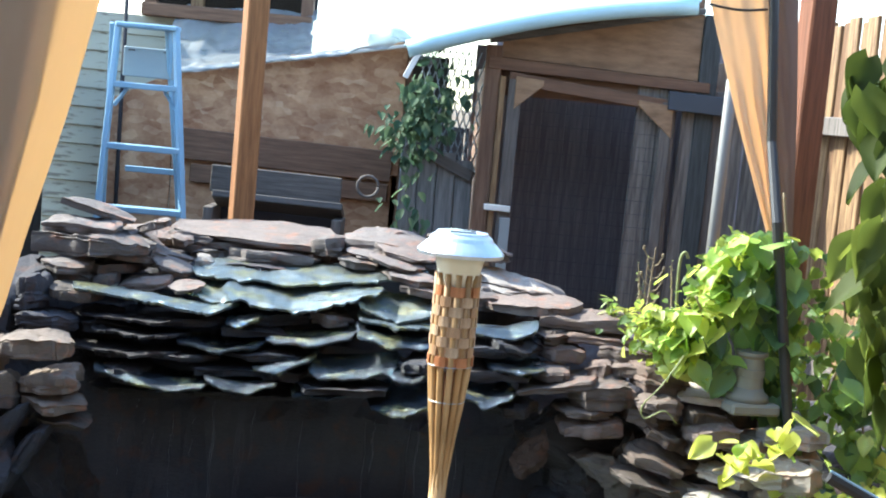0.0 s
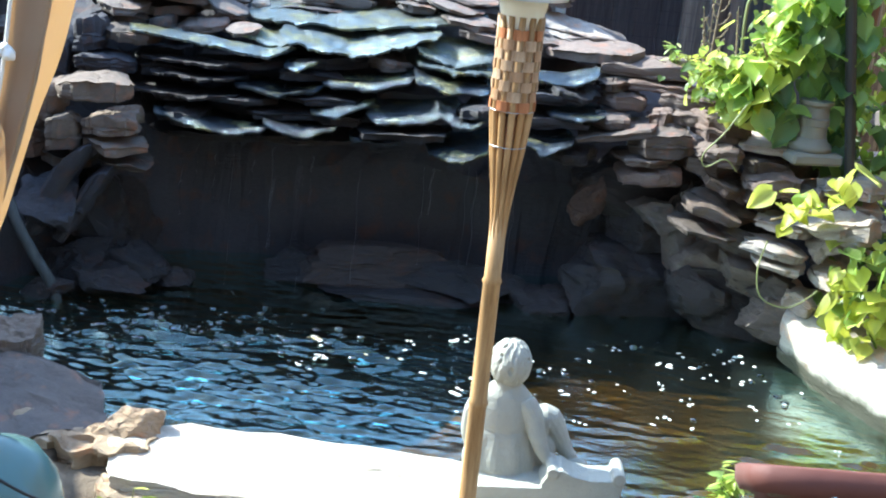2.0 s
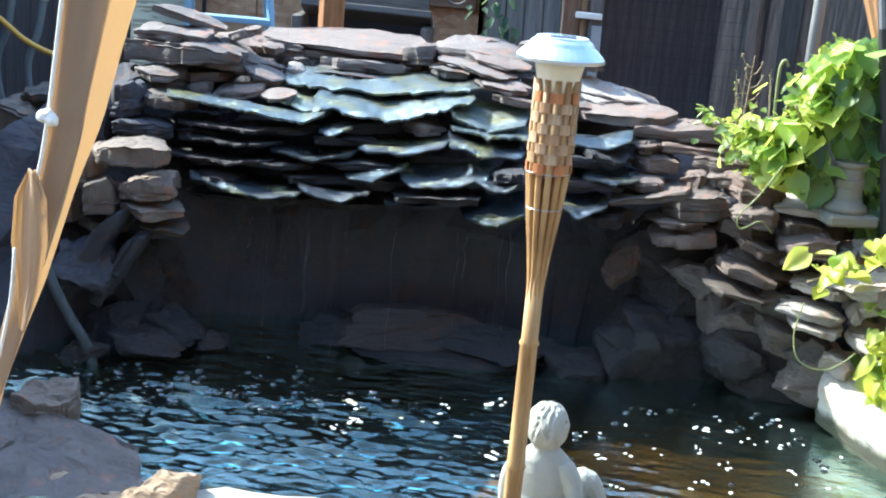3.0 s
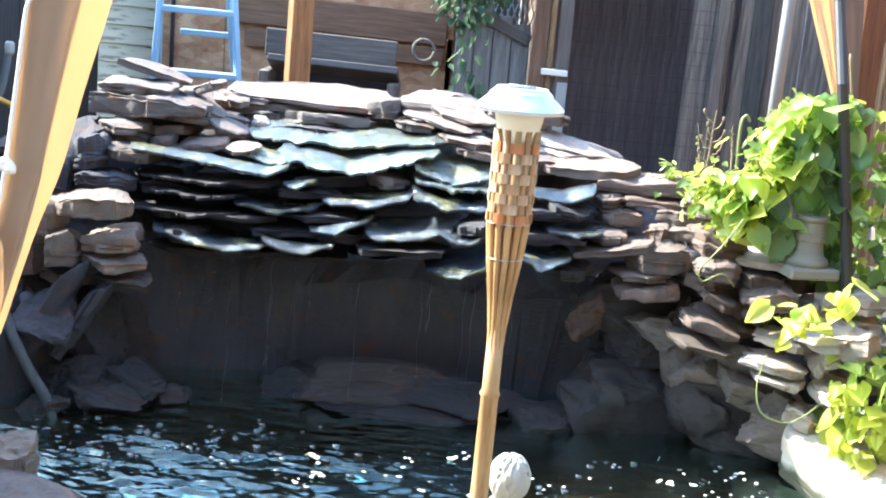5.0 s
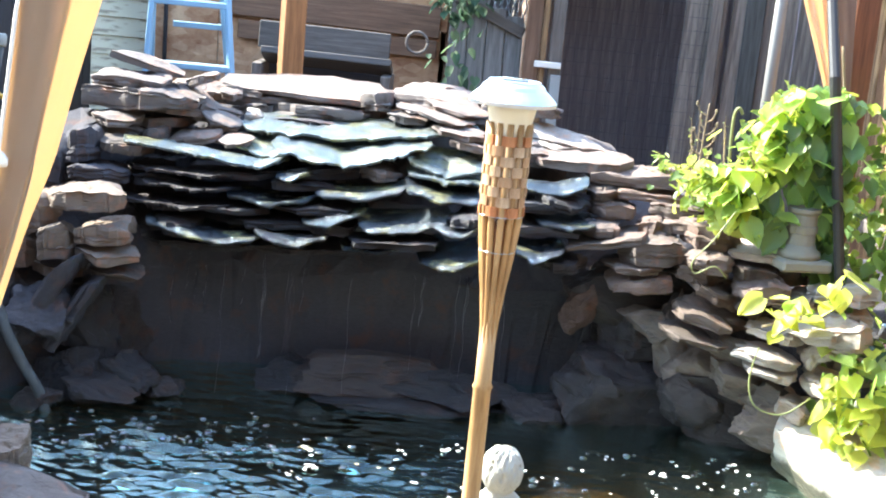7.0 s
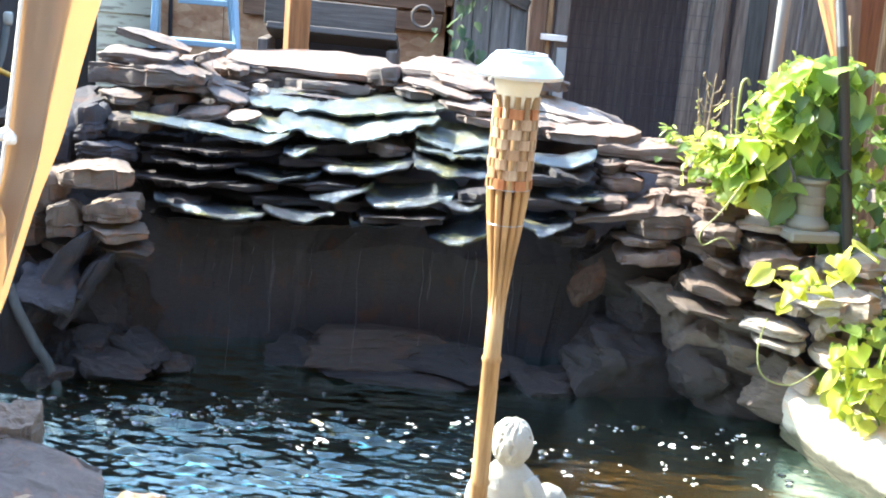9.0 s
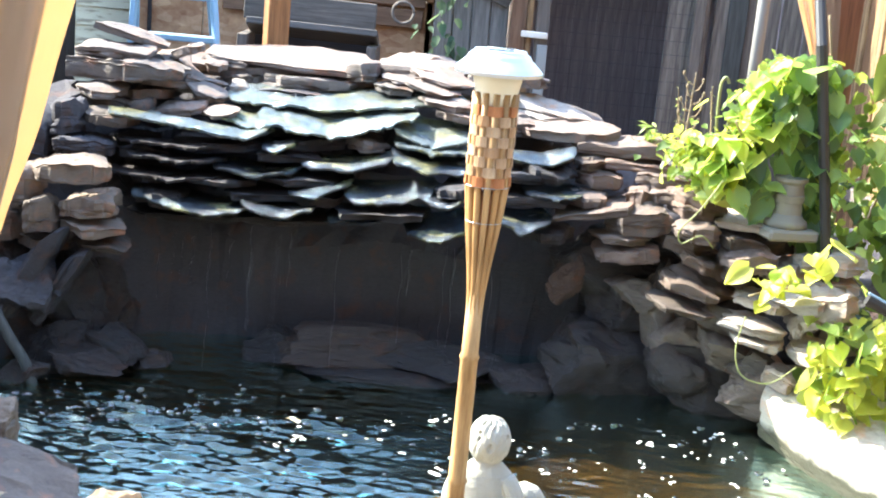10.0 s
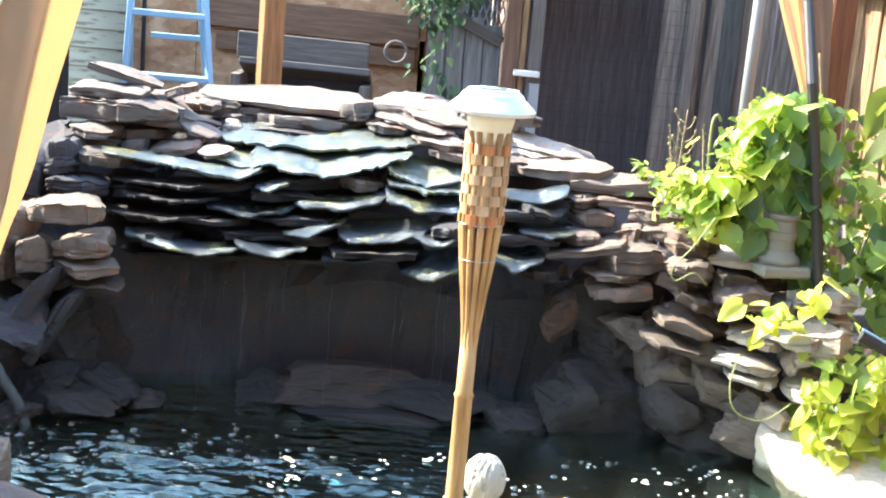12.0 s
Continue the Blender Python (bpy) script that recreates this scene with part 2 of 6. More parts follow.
WET_SHADE_ROCK = stone_material("wet_shade_rock", (0.046, 0.038, 0.036), (0.066, 0.053, 0.048), (0.080, 0.058, 0.049), 0.6, 0.3, 30)
RUSTY = stone_material("rust_brown_rock", (0.10, 0.065, 0.052), (0.13, 0.08, 0.06), (0.15, 0.085, 0.06), 0.75, 0.25, 30)
BANK = stone_material("bank_limestone", (0.62, 0.56, 0.46), (0.68, 0.63, 0.54), (0.62, 0.52, 0.38), blotchy=0.3)
SHORE = stone_material("bank_limestone_with_waterline", (0.62, 0.56, 0.46), (0.68, 0.63, 0.54), (0.62, 0.52, 0.38), blotchy=0.3, tide=0.08)
EDGE = stone_material("tan_edge_stone", (0.44, 0.31, 0.19), (0.54, 0.41, 0.27), (0.50, 0.32, 0.18), blotchy=0.45)
# one wet stone in two tones: upper plates sunlit, lower plates darkened for shade
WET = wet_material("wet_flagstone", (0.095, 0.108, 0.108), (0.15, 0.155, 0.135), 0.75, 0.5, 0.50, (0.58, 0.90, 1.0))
WET_SHADED = wet_material("wet_flagstone_shaded", (0.016, 0.017, 0.020), (0.034, 0.031, 0.030), 0.75, 0.55, 0.53, (0.30, 0.72, 1.0))
# sandstone with shade mixed into its tone
SHADE = stone_material("shade_tone_stone", (0.10, 0.08, 0.066), (0.175, 0.135, 0.105), (0.19, 0.125, 0.088), 0.7, 0.3)
TAN = stone_material("tan_sandstone", (0.19, 0.145, 0.112), (0.28, 0.215, 0.165), (0.29, 0.20, 0.145))
BROWN = stone_material("brown_sandstone", (0.135, 0.102, 0.082), (0.225, 0.165, 0.132), (0.25, 0.16, 0.12))
STONES = {"lit": DRY, "brown": BROWN, "shade": SHADE, "dry": DRY, "pale": PALE, "dark": DARK, "wet_shade": WET_SHADE_STONE, "tan": TAN}
REDWOOD = wood_material("stained_redwood", (0.40, 0.18, 0.07), (0.46, 0.215, 0.085), wear=0.15)
SHEDWOOD = wood_material("brown_shed_wood", (0.25, 0.14, 0.088), (0.31, 0.18, 0.115))
GREYWOOD = wood_material("weathered_grey_wood", (0.19, 0.16, 0.14), (0.31, 0.27, 0.235))
FENCEWOOD = wood_material("fence_wood", (0.20, 0.105, 0.055), (0.58, 0.38, 0.19))
# the posts' stained redwood again, darkened for canopy shade
SHADED_POST = wood_material("shaded_stained_redwood", (0.25, 0.10, 0.052), (0.30, 0.12, 0.06))
SHEDWOOD_ACROSS = wood_material("brown_shed_wood_across", (0.25, 0.14, 0.088), (0.33, 0.185, 0.11), (2.5, 40, 40))
GREYWOOD_ACROSS = wood_material("weathered_grey_wood_across", (0.13, 0.115, 0.105), (0.22, 0.20, 0.18), (2.5, 40, 40))
PALEWOOD = wood_material("pale_weathered_boards", (0.22, 0.22, 0.215), (0.33, 0.325, 0.31))
PLY = wood_material("weathered_plywood", (0.42, 0.25, 0.14), (0.50, 0.32, 0.19), (3, 30, 12))
CORNERWALL = wood_material("dark_grey_boards", (0.085, 0.09, 0.088), (0.12, 0.125, 0.12))
OSB = osb_material()
SIDING = siding_material()
SOIL = soil_material()
BED = bed_material()
WATER = water_material()
STREAM = clear_material("falling_water", (0.90, 0.92, 0.95), 0.5, 1.12)
FOAM = clear_material("bubble_film", (0.72, 0.75, 0.78), 0.10, 2.4)
GLASS = clear_material("window_glass", (0.5, 0.52, 0.5), 0.02)
FILM = film_material()
PEACH = cloth_material("peach_curtain", (0.72, 0.53, 0.36), (0.92, 0.68, 0.42), 0.5)
CURTAIN = cloth_material("gazebo_curtain", (0.43, 0.31, 0.21), (0.80, 0.60, 0.34), 0.42)
LINING = cloth_material("curtain_lining", (0.38, 0.29, 0.2), (0.2, 0.14, 0.09), 0.04)
# right curtain's cloth again, with the fold's shade in its colour
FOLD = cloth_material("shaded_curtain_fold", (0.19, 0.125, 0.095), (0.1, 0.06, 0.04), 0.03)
TRIM = plain_material("white_trim", (0.75, 0.72, 0.66), 0.5)
STEEL = plain_material("galvanised_steel", (0.36, 0.41, 0.44), 0.45, 0.6)
LADDER = plain_material("pale_blue_ladder", (0.25, 0.40, 0.52), 0.5, 0.1, 0.3)
PAILSHELF = plain_material("grey_white_plastic", (0.30, 0.36, 0.38), 0.5, 0, 0.4, 9)
ROOFMETAL = plain_material("pale_roof_sheet", (0.42, 0.60, 0.66), 0.4, 0.1)
BLACK = plain_material("black_tube", (0.02, 0.018, 0.016), 0.5)
INNERWOOD = wood_material("dark_inner_wood", (0.30, 0.24, 0.24), (0.36, 0.30, 0.29))
DARKBOARD = wood_material("dark_fence_wood", (0.055, 0.05, 0.052), (0.085, 0.075, 0.072))
DARKBEAM = plain_material("dark_blue_beam", (0.055, 0.062, 0.075), 0.7)
# near-black board colour that also stands for the dark of hollows
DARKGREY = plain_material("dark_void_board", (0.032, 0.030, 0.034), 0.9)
WIRE = plain_material("grey_wire", (0.05, 0.05, 0.058), 0.6, 0.3)
BAMBOO = wood_material("bamboo", (0.54, 0.30, 0.115), (0.66, 0.42, 0.19), (30, 30, 3), 0.5, "object", 0.2, 0.15)
WEAVE = wood_material("woven_bamboo", (0.56, 0.32, 0.16), (0.88, 0.70, 0.47), (30, 30, 8), 0.6, "object", 0.25, 0.2)
ORANGEWEAVE = wood_material("orange_bamboo", (0.60, 0.22, 0.08), (0.70, 0.32, 0.14), (30, 30, 8), 0.6, "object", 0.25, 0.2)
PLASTER = plain_material("cast_stone", (0.36, 0.355, 0.30), 0.85, 0, 0.6, 40, 0.6)
CONCRETE = plain_material("grey_concrete", (0.19, 0.175, 0.135), 0.85, 0, 0.35, 14, 0.4)
TERRA = plain_material("terracotta", (0.115, 0.036, 0.025), 0.7, 0, 0.3, 12, 0.15)
TEAL = plain_material("teal_glaze", (0.10, 0.17, 0.16), 0.25, 0, 0.3, 8, 0.05)
BLUEPLASTIC = plain_material("blue_grey_plastic", (0.25, 0.38, 0.47), 0.4)
DULLPIPE = plain_material("grey_green_hose", (0.13, 0.15, 0.15), 0.6)
YELLOW = plain_material("yellow_cord", (0.60, 0.32, 0.04), 0.5)
LENS = plain_material("frosted_lens", (0.80, 0.75, 0.58), 0.35, 0, 0.12)
SOLAR = plain_material("solar_glass", (0.16, 0.20, 0.24), 0.08)
CAPMETAL = plain_material("brushed_cap", (0.60, 0.66, 0.70), 0.32, 0.75, 0.15)
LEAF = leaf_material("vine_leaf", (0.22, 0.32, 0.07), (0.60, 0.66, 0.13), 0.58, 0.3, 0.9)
# darker copy of the vine leaf, shade put into its green
SHADEDLEAF = leaf_material("shaded_vine_leaf", (0.11, 0.19, 0.07), (0.26, 0.36, 0.085), 0.5)
POLE = plain_material("weathered_pole", (0.22, 0.21, 0.19), 0.5, 0.2)
YELLOWLEAF = leaf_material("yellow_weed_leaf", (0.44, 0.47, 0.07), (0.64, 0.66, 0.12), 0.5)
SMALL_LEAF = island_leaf_material("small_vine_leaf", (0.12, 0.20, 0.04), (0.42, 0.48, 0.08))
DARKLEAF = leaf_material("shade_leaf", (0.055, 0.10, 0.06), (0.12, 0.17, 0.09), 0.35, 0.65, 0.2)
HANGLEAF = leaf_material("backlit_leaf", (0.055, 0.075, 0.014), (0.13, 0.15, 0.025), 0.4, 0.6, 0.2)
STEM = plain_material("green_stem", (0.22, 0.24, 0.08), 0.6)
DRYSTEM = plain_material("dry_stem", (0.24, 0.18, 0.10), 0.8)


# ---- mesh helpers ----
def mesh_of(name, bm, material, smooth=False):
    me = bpy.data.meshes.new(name)
    bm.normal_update()
    bm.to_mesh(me)
    bm.free()
    me.materials.append(material)
    if smooth:
        me.polygons.foreach_set("use_smooth", [True] * len(me.polygons))
    if smooth == "edges":
        me.set_sharp_from_angle(angle=radians(32))
    return me


def part(name, bm, material, parent=None, label="", m=None, smooth=False):
    ob = new(name, mesh_of(name, bm, material, smooth))
    if parent:
        ob.parent = parent
    if m is not None:
        ob.matrix_basis = m
    if label:
        ob["label"] = label
    return ob


def piece(name, me, parent, m):
    ob = new(name, me)
    ob.parent = parent
    ob.matrix_basis = m
    return ob


def thing(name, m, label, category, group="", kind=""):
    ob = new(name)
    ob.matrix_basis = m
    return tagged(ob, label, category, group, kind)


def box(w, d, h, bevel=0.004, m=None, bm=None):
    """A bevelled block, centred in x and y, from z = 0 up."""
    bm = bm or bmesh.new()
    mm = (m or Matrix()) @ Matrix.Translation((0, 0, h / 2)) @ Matrix.Diagonal((w, d, h, 1))
    r = bmesh.ops.create_cube(bm, size=1, matrix=mm)
    if bevel:
        es = {e for v in r["verts"] for e in v.link_edges}
        bmesh.ops.bevel(bm, geom=list(es), offset=bevel, segments=1, affect="EDGES")
    return bm


def lathe(profile, n=24, bm=None, m=None):
    bm = bm or bmesh.new()
    m = m or Matrix()
    rings = []
    for r, z in profile:
        rings.append([bm.verts.new(m @ Vector((r * math.cos(2 * math.pi * i / n), r * math.sin(2 * math.pi * i / n), z))) for i in range(n)])
    for a, b in zip(rings, rings[1:]):
        for i in range(n):
            bm.faces.new((a[i], a[(i + 1) % n], b[(i + 1) % n], b[i]))
    bm.faces.new(list(reversed(rings[0])))
    bm.faces.new(rings[-1])
    return bm


def tube(points, radius, n=8, bm=None):
    """A tube along points; radius is a number or one for each point."""
    bm = bm or bmesh.new()
    pts = [Vector(p) for p in points]
    rings = []
    for i, p in enumerate(pts):
        d = (pts[min(i + 1, len(pts) - 1)] - pts[max(i - 1, 0)]).normalized()
        side = d.cross(Vector((0.3, 1, 0.2))).normalized()
        up = side.cross(d)
        r = radius[i] if isinstance(radius, (list, tuple)) else radius
        rings.append([bm.verts.new(p + r * (math.cos(2 * math.pi * k / n) * side + math.sin(2 * math.pi * k / n) * up)) for k in range(n)])
    for a, b in zip(rings, rings[1:]):
        for k in range(n):
            bm.faces.new((a[k], a[(k + 1) % n], b[(k + 1) % n], b[k]))
    bm.faces.new(list(reversed(rings[0])))
    bm.faces.new(rings[-1])
    return bm


def curve_points(ctrl, n=24):
    """Points on a smooth line through ctrl."""
    c = [Vector(p) for p in ctrl]
    out = []
    for s in range(n + 1):
        t = s / n * (len(c) - 1)
        i = min(int(t), len(c) - 2)
        u = t - i
        p0, p1, p2, p3 = c[max(i - 1, 0)], c[i], c[i + 1], c[min(i + 2, len(c) - 1)]
        out.append(0.5 * ((2 * p1) + (p2 - p0) * u + (2 * p0 - 5 * p1 + 4 * p2 - p3) * u * u + (3 * p1 - p0 - 3 * p2 + p3) * u ** 3))
    return out


def slab_bm(w, d, h, seed, rough=1.0, power=3.2, fine=1, wedge=0.0):
    """A quarried flagstone: a broken, angular outline, split layers that step in and out along its sides, a flaking top."""
    rng = random.Random(seed * 7 + 3)
    bm = bmesh.new()
    corners = []
    sides = rng.choice((7, 8, 9, 10))
    turn = rng.uniform(0, 1)
    for i in range(sides):
        a = 2 * math.pi * (i + turn + rng.uniform(-0.32, 0.32)) / sides
        r = (abs(math.cos(a)) ** power + abs(math.sin(a)) ** power) ** (-1 / power) * rng.uniform(0.80, 1.08)
        corners.append(Vector((math.cos(a) * r / 2, math.sin(a) * r / 2)))
    wide = max(c.x for c in corners) - min(c.x for c in corners)
    deep = max(c.y for c in corners) - min(c.y for c in corners)
    outline = []
    cuts = 3 + 2 * fine
    for a, b in zip(corners, corners[1:] + corners[:1]):
        for k in range(cuts):
            p = a.lerp(b, k / cuts)
            outline.append((p.x * w / wide + rng.uniform(-1, 1) * 0.004 * rough, p.y * d / deep + rng.uniform(-1, 1) * 0.004 * rough))
    n = len(outline)
    layers = max(2, min(4, round(h / 0.02)))
    cut_at = [0.0] + sorted(rng.uniform(0.12, 0.9) for _ in range(layers - 1)) + [1.0]
    rings = []
    for q in range(layers):
        lo, hi = cut_at[q], cut_at[q + 1]
        bite = 0.016 * rough * rng.random() + (0.012 if q == 0 else 0.0)
        for zf, more in ((lo, 0.003), ((lo + hi) / 2, 0.0), (hi, 0.004)):
            ring = []
            for x, y in outline:
                r = math.hypot(x, y) + 1e-6
                cell = noise.noise(Vector((x * 14, y * 14, q * 3.7 + seed)))
                inset = min(0.3 * r, bite * (0.5 + cell) + 0.022 * rough * max(0.0, cell - 0.15) + more + rng.uniform(0, 0.002))
                ring.append(bm.verts.new((x * (1 - inset / r), y * (1 - inset / r), h * zf)))
            rings.append(ring)
    for k in range(1, 4 + 2 * fine):
        f = 1 - k / (4 + 2 * fine)
        rings.append([bm.verts.new((v.co.x * f, v.co.y * f, h)) for v in rings[3 * layers - 1]])
    for a, b in zip(rings, rings[1:]):
        for i in range(n):
            bm.faces.new((a[i], a[(i + 1) % n], b[(i + 1) % n], b[i]))
    bm.faces.new(list(reversed(rings[0])))
    top = bm.verts.new((0, 0, h))
    for i in range(n):
        bm.faces.new((rings[-1][i], rings[-1][(i + 1) % n], top))
    off = Vector((seed * 1.7, seed * 0.9, seed * 2.3))
    amp = min(0.007, h * 0.13) * rough
    slant = rng.uniform(-wedge, wedge)
    flake = min(0.006, h * 0.14) * rough
    for v in bm.verts:
        u = v.co.x / w
        if v.co.z > 0.97 * h:
            v.co.z -= flake * max(0, round(1.2 + 2.6 * noise.noise(Vector((v.co.x * 8, v.co.y * 10, seed * 1.3)))))
        v.co.z *= (1 + slant * u) * (1 - 0.5 * wedge * abs(2 * u) ** 3)
        v.co.z += 1.5 * amp * noise.noise(Vector((v.co.x * 6, v.co.y * 6, seed)))
        v.co += amp * noise.noise_vector(v.co * 24 + off) + 0.5 * amp * noise.noise_vector(v.co * 60 + off)
    return bm


def ledge_bm(w, d, h, tip, drop, seed, reach=0.06, lip=0.16):
    """A thin split plate over which water runs. Its ragged front (-y) comes to a point at the share tip of its width and sags there by drop."""
    rng = random.Random(seed * 11 + 5)
    nx, ny = max(20, int(w / 0.007)), 14
    k2, k3 = rng.uniform(0, 50), rng.uniform(0, 50)
    breaks = [(0.0, 0.02), (tip, -0.006), (1.0, 0.02)]
    x = rng.uniform(0.02, 0.05)
    while x < w:
        breaks.append((x / w, rng.uniform(-0.016, 0.018)))
        x += rng.choice((0.012, 0.02, 0.035, 0.06)) * rng.uniform(0.7, 1.3)
    breaks.sort()
    bm = bmesh.new()
    top, low = [], []
    for i in range(nx + 1):
        u = i / nx
        near = max(0.0, 1 - abs(u - tip) / (tip if u < tip else 1 - tip + 1e-6))
        for (u0, b0), (u1, b1) in zip(breaks, breaks[1:]):
            if u0 <= u <= u1:
                notch = b0 + (b1 - b0) * (u - u0) / max(1e-6, u1 - u0)
                break
        end = min(u, 1 - u)
        front = -reach * near + notch + rng.uniform(-0.0045, 0.0045) + 0.10 * max(0.0, 0.06 - end) / 0.06
        tops, lows = [], []
        for j in range(ny + 1):
            v = (j / ny) ** 1.4
            y = front + (d - front) * v
            x = (u - 0.5) * w * (1 - 0.12 * v) + rng.uniform(-0.001, 0.001)
            z = -drop * near * (1 - 0.45 * v) + 0.006 * noise.noise(Vector((x * 4, y * 6, k2))) + 0.0025 * noise.noise(Vector((x * 26, y * 30, k3)))
            z += 0.0045 * round(1.7 * noise.noise(Vector((x * 11, y * 16, k2 + 3)))) + 0.0015 * noise.noise(Vector((x * 70, y * 70, k3)))
            z -= lip * (0.55 + 0.9 * noise.noise(Vector((u * w * 9, k2, 5)))) * max(0.0, 0.06 - reach * near - y) ** 2 / 0.06
            tops.append(bm.verts.new((x, y, z)))
            lows.append(bm.verts.new((x, y + 0.004, z - h * (0.5 + 1.2 * v) - 0.002 * rng.random())))
        top.append(tops)
        low.append(lows)
    for i in range(nx):
        for j in range(ny):
            bm.faces.new((top[i][j], top[i + 1][j], top[i + 1][j + 1], top[i][j + 1]))
            bm.faces.new((low[i][j], low[i][j + 1], low[i + 1][j + 1], low[i + 1][j]))
        bm.faces.new((top[i][0], low[i][0], low[i + 1][0], top[i + 1][0]))
        bm.faces.new((top[i][ny], top[i + 1][ny], low[i + 1][ny], low[i][ny]))
    for i in (0, nx):
        for j in range(ny):
            f = (top[i][j], top[i][j + 1], low[i][j + 1], low[i][j])
            bm.faces.new(f if i == 0 else tuple(reversed(f)))
    return bm


def rock_bm(w, d, h, seed, rough=1.0, sub=5):
    """A rounded, broken boulder."""
    bm = bmesh.new()
    bmesh.ops.create_icosphere(bm, subdivisions=sub, radius=0.5)
    rng = random.Random(seed * 13 + 1)
    off = Vector((seed * 3.1, seed * 1.3, seed * 0.7))
    planes = [(Vector((rng.gauss(0, 1), rng.gauss(0, 1), rng.gauss(0, 1))).normalized(), rng.uniform(0.20, 0.38)) for _ in range(13)]
    for v in bm.verts:
        for nrm, lim in planes:
            over = v.co.dot(nrm) - lim
            if over > 0:
                v.co -= nrm * over * 0.96
        v.co += rough * (0.06 * noise.noise_vector(v.co * 3 + off) + 0.035 * noise.noise_vector(v.co * 8 + off) + 0.018 * noise.noise_vector(v.co * 20 + off) + 0.008 * noise.noise_vector(v.co * 45 + off))
        v.co = Vector((v.co.x * w * 1.3, v.co.y * d * 1.3, v.co.z * h * 1.3))
    return bm


# ---- ground, pond and water ----
def basin(x, y):
    """Below 1 inside the pond; the near bank swings out on the planter's side."""
    y += 0.45 * min(1.0, max(0.0, (x - 0.25) / 0.2)) * min(1.0, max(0.0, (3.5 - y) / 0.6))
    return abs((x - 0.05) / 1.40) ** 3.2 + abs((y - 3.68) / 0.94) ** 3.2


def pond_depth(x, y):
    q = basin(x, y)
    s = min(1.0, max(0.0, (1.14 - q) / 0.13))
    s = s * s * (3 - 2 * s)
    return s * (0.30 - 0.19 * min(1.0, max(0.0, 2.2 * x + 0.2)))


def build_ground():
    xs = [-400, -60, -12, -5, -3] + [-2 + 0.08 * i for i in range(51)] + [3, 5, 12, 60, 400]
    ys = [-400, -60, -12, -4, 0, 1.5] + [2.2 + 0.07 * i for i in range(38)] + [5.5, 6.5, 8, 12, 60, 400]
    bm = bmesh.new()
    grid = []
    for y in ys:
        row = []
        for x in xs:
            near = max(abs(x), abs(y - 3)) < 6
            q = basin(x, y)
            rim = 0.135 * min(1.0, max(0.0, (3.2 - q) / 1.6))
            z = -0.10 + rim - pond_depth(x, y) * 1.25 + (0.02 * noise.noise(Vector((x * 2, y * 2, 0))) if near else 0)
            z += 0.05 * noise.noise(Vector((x * 5, y * 5, 7.0))) * min(1.0, 8 * pond_depth(x, y))
            row.append(bm.verts.new((x, y, z)))
        grid.append(row)
    for j in range(len(ys) - 1):
        for i in range(len(xs) - 1):
            fc = bm.faces.new((grid[j][i], grid[j][i + 1], grid[j + 1][i + 1], grid[j + 1][i]))
            if pond_depth((xs[i] + xs[i + 1]) / 2, (ys[j] + ys[j + 1]) / 2) > 0.004:
                fc.material_index = 1
    ob = part("ground", bm, SOIL, smooth=True)
    ob.data.materials.append(BED)
    tagged(ob, "brown garden soil with an algae-covered pond bed", "ground", kind="structure")


def build_water():
    nx, ny = 400, 330
    bm = bmesh.new()
    grid = []
    rng = random.Random(5)
    waves = []
    for _ in range(18):
        a = math.radians(rng.gauss(-90, 17))
        lam = rng.choice((rng.uniform(0.022, 0.05), rng.uniform(0.05, 0.11)))
        waves.append((math.cos(a) * 2 * math.pi / lam, math.sin(a) * 2 * math.pi / lam, rng.uniform(0, 6.28), lam))
    for j in range(ny + 1):
        row = []
        for i in range(nx + 1):
            x, y = -1.40 + 2.9 * i / nx, 2.30 + 2.34 * j / ny
            calm = 0.20 + 1.5 * min(1, max(0, (0.30 - x) / 0.6))
            crest = min(1.0, max(0.0, 3.2 * noise.noise(Vector((x * 9, y * 16, 3.0))) - 0.35))
            calm += (0.10 + 1.1 * crest) * min(1, max(0, (3.6 - y) / 0.4)) * min(1, max(0, (x - 0.2) / 0.3))
            calm = min(calm, 1.7)
            calm *= 0.55 + 0.45 * min(1, max(0, (4.0 - y) / 0.5))
            patch = 0.65 + 0.9 * noise.noise(Vector((x * 4, y * 7, 2.0))) + 0.35 * noise.noise(Vector((x * 11, y * 17, 5.0)))
            patch = min(1.1, max(0.2, patch))
            xw = x + 0.05 * noise.noise(Vector((x * 3, y * 3, 8.0)))
            yw = y + 0.035 * noise.noise(Vector((x * 2.5, y * 4, 1.0))) + 0.010 * noise.noise(Vector((x * 9, y * 12, 4.0)))
            z = sum(lam * 0.0165 * math.sin(kx * xw + ky * yw + ph) for kx, ky, ph, lam in waves)
            row.append(bm.verts.new((x, y, z * calm * patch)))
        grid.append(row)
    for j in range(ny):
        for i in range(nx):
            mid = (grid[j][i].co + grid[j + 1][i + 1].co) / 2
            if basin(mid.x, mid.y) < 1.2:
                bm.faces.new((grid[j][i], grid[j][i + 1], grid[j + 1][i + 1], grid[j + 1][i]))
    bmesh.ops.delete(bm, geom=[v for v in bm.verts if not v.link_faces], context="VERTS")
    ob = part("water", bm, WATER, smooth=True)
    tagged(ob, "rippled dark pond water with sky reflections", "water", kind="structure")


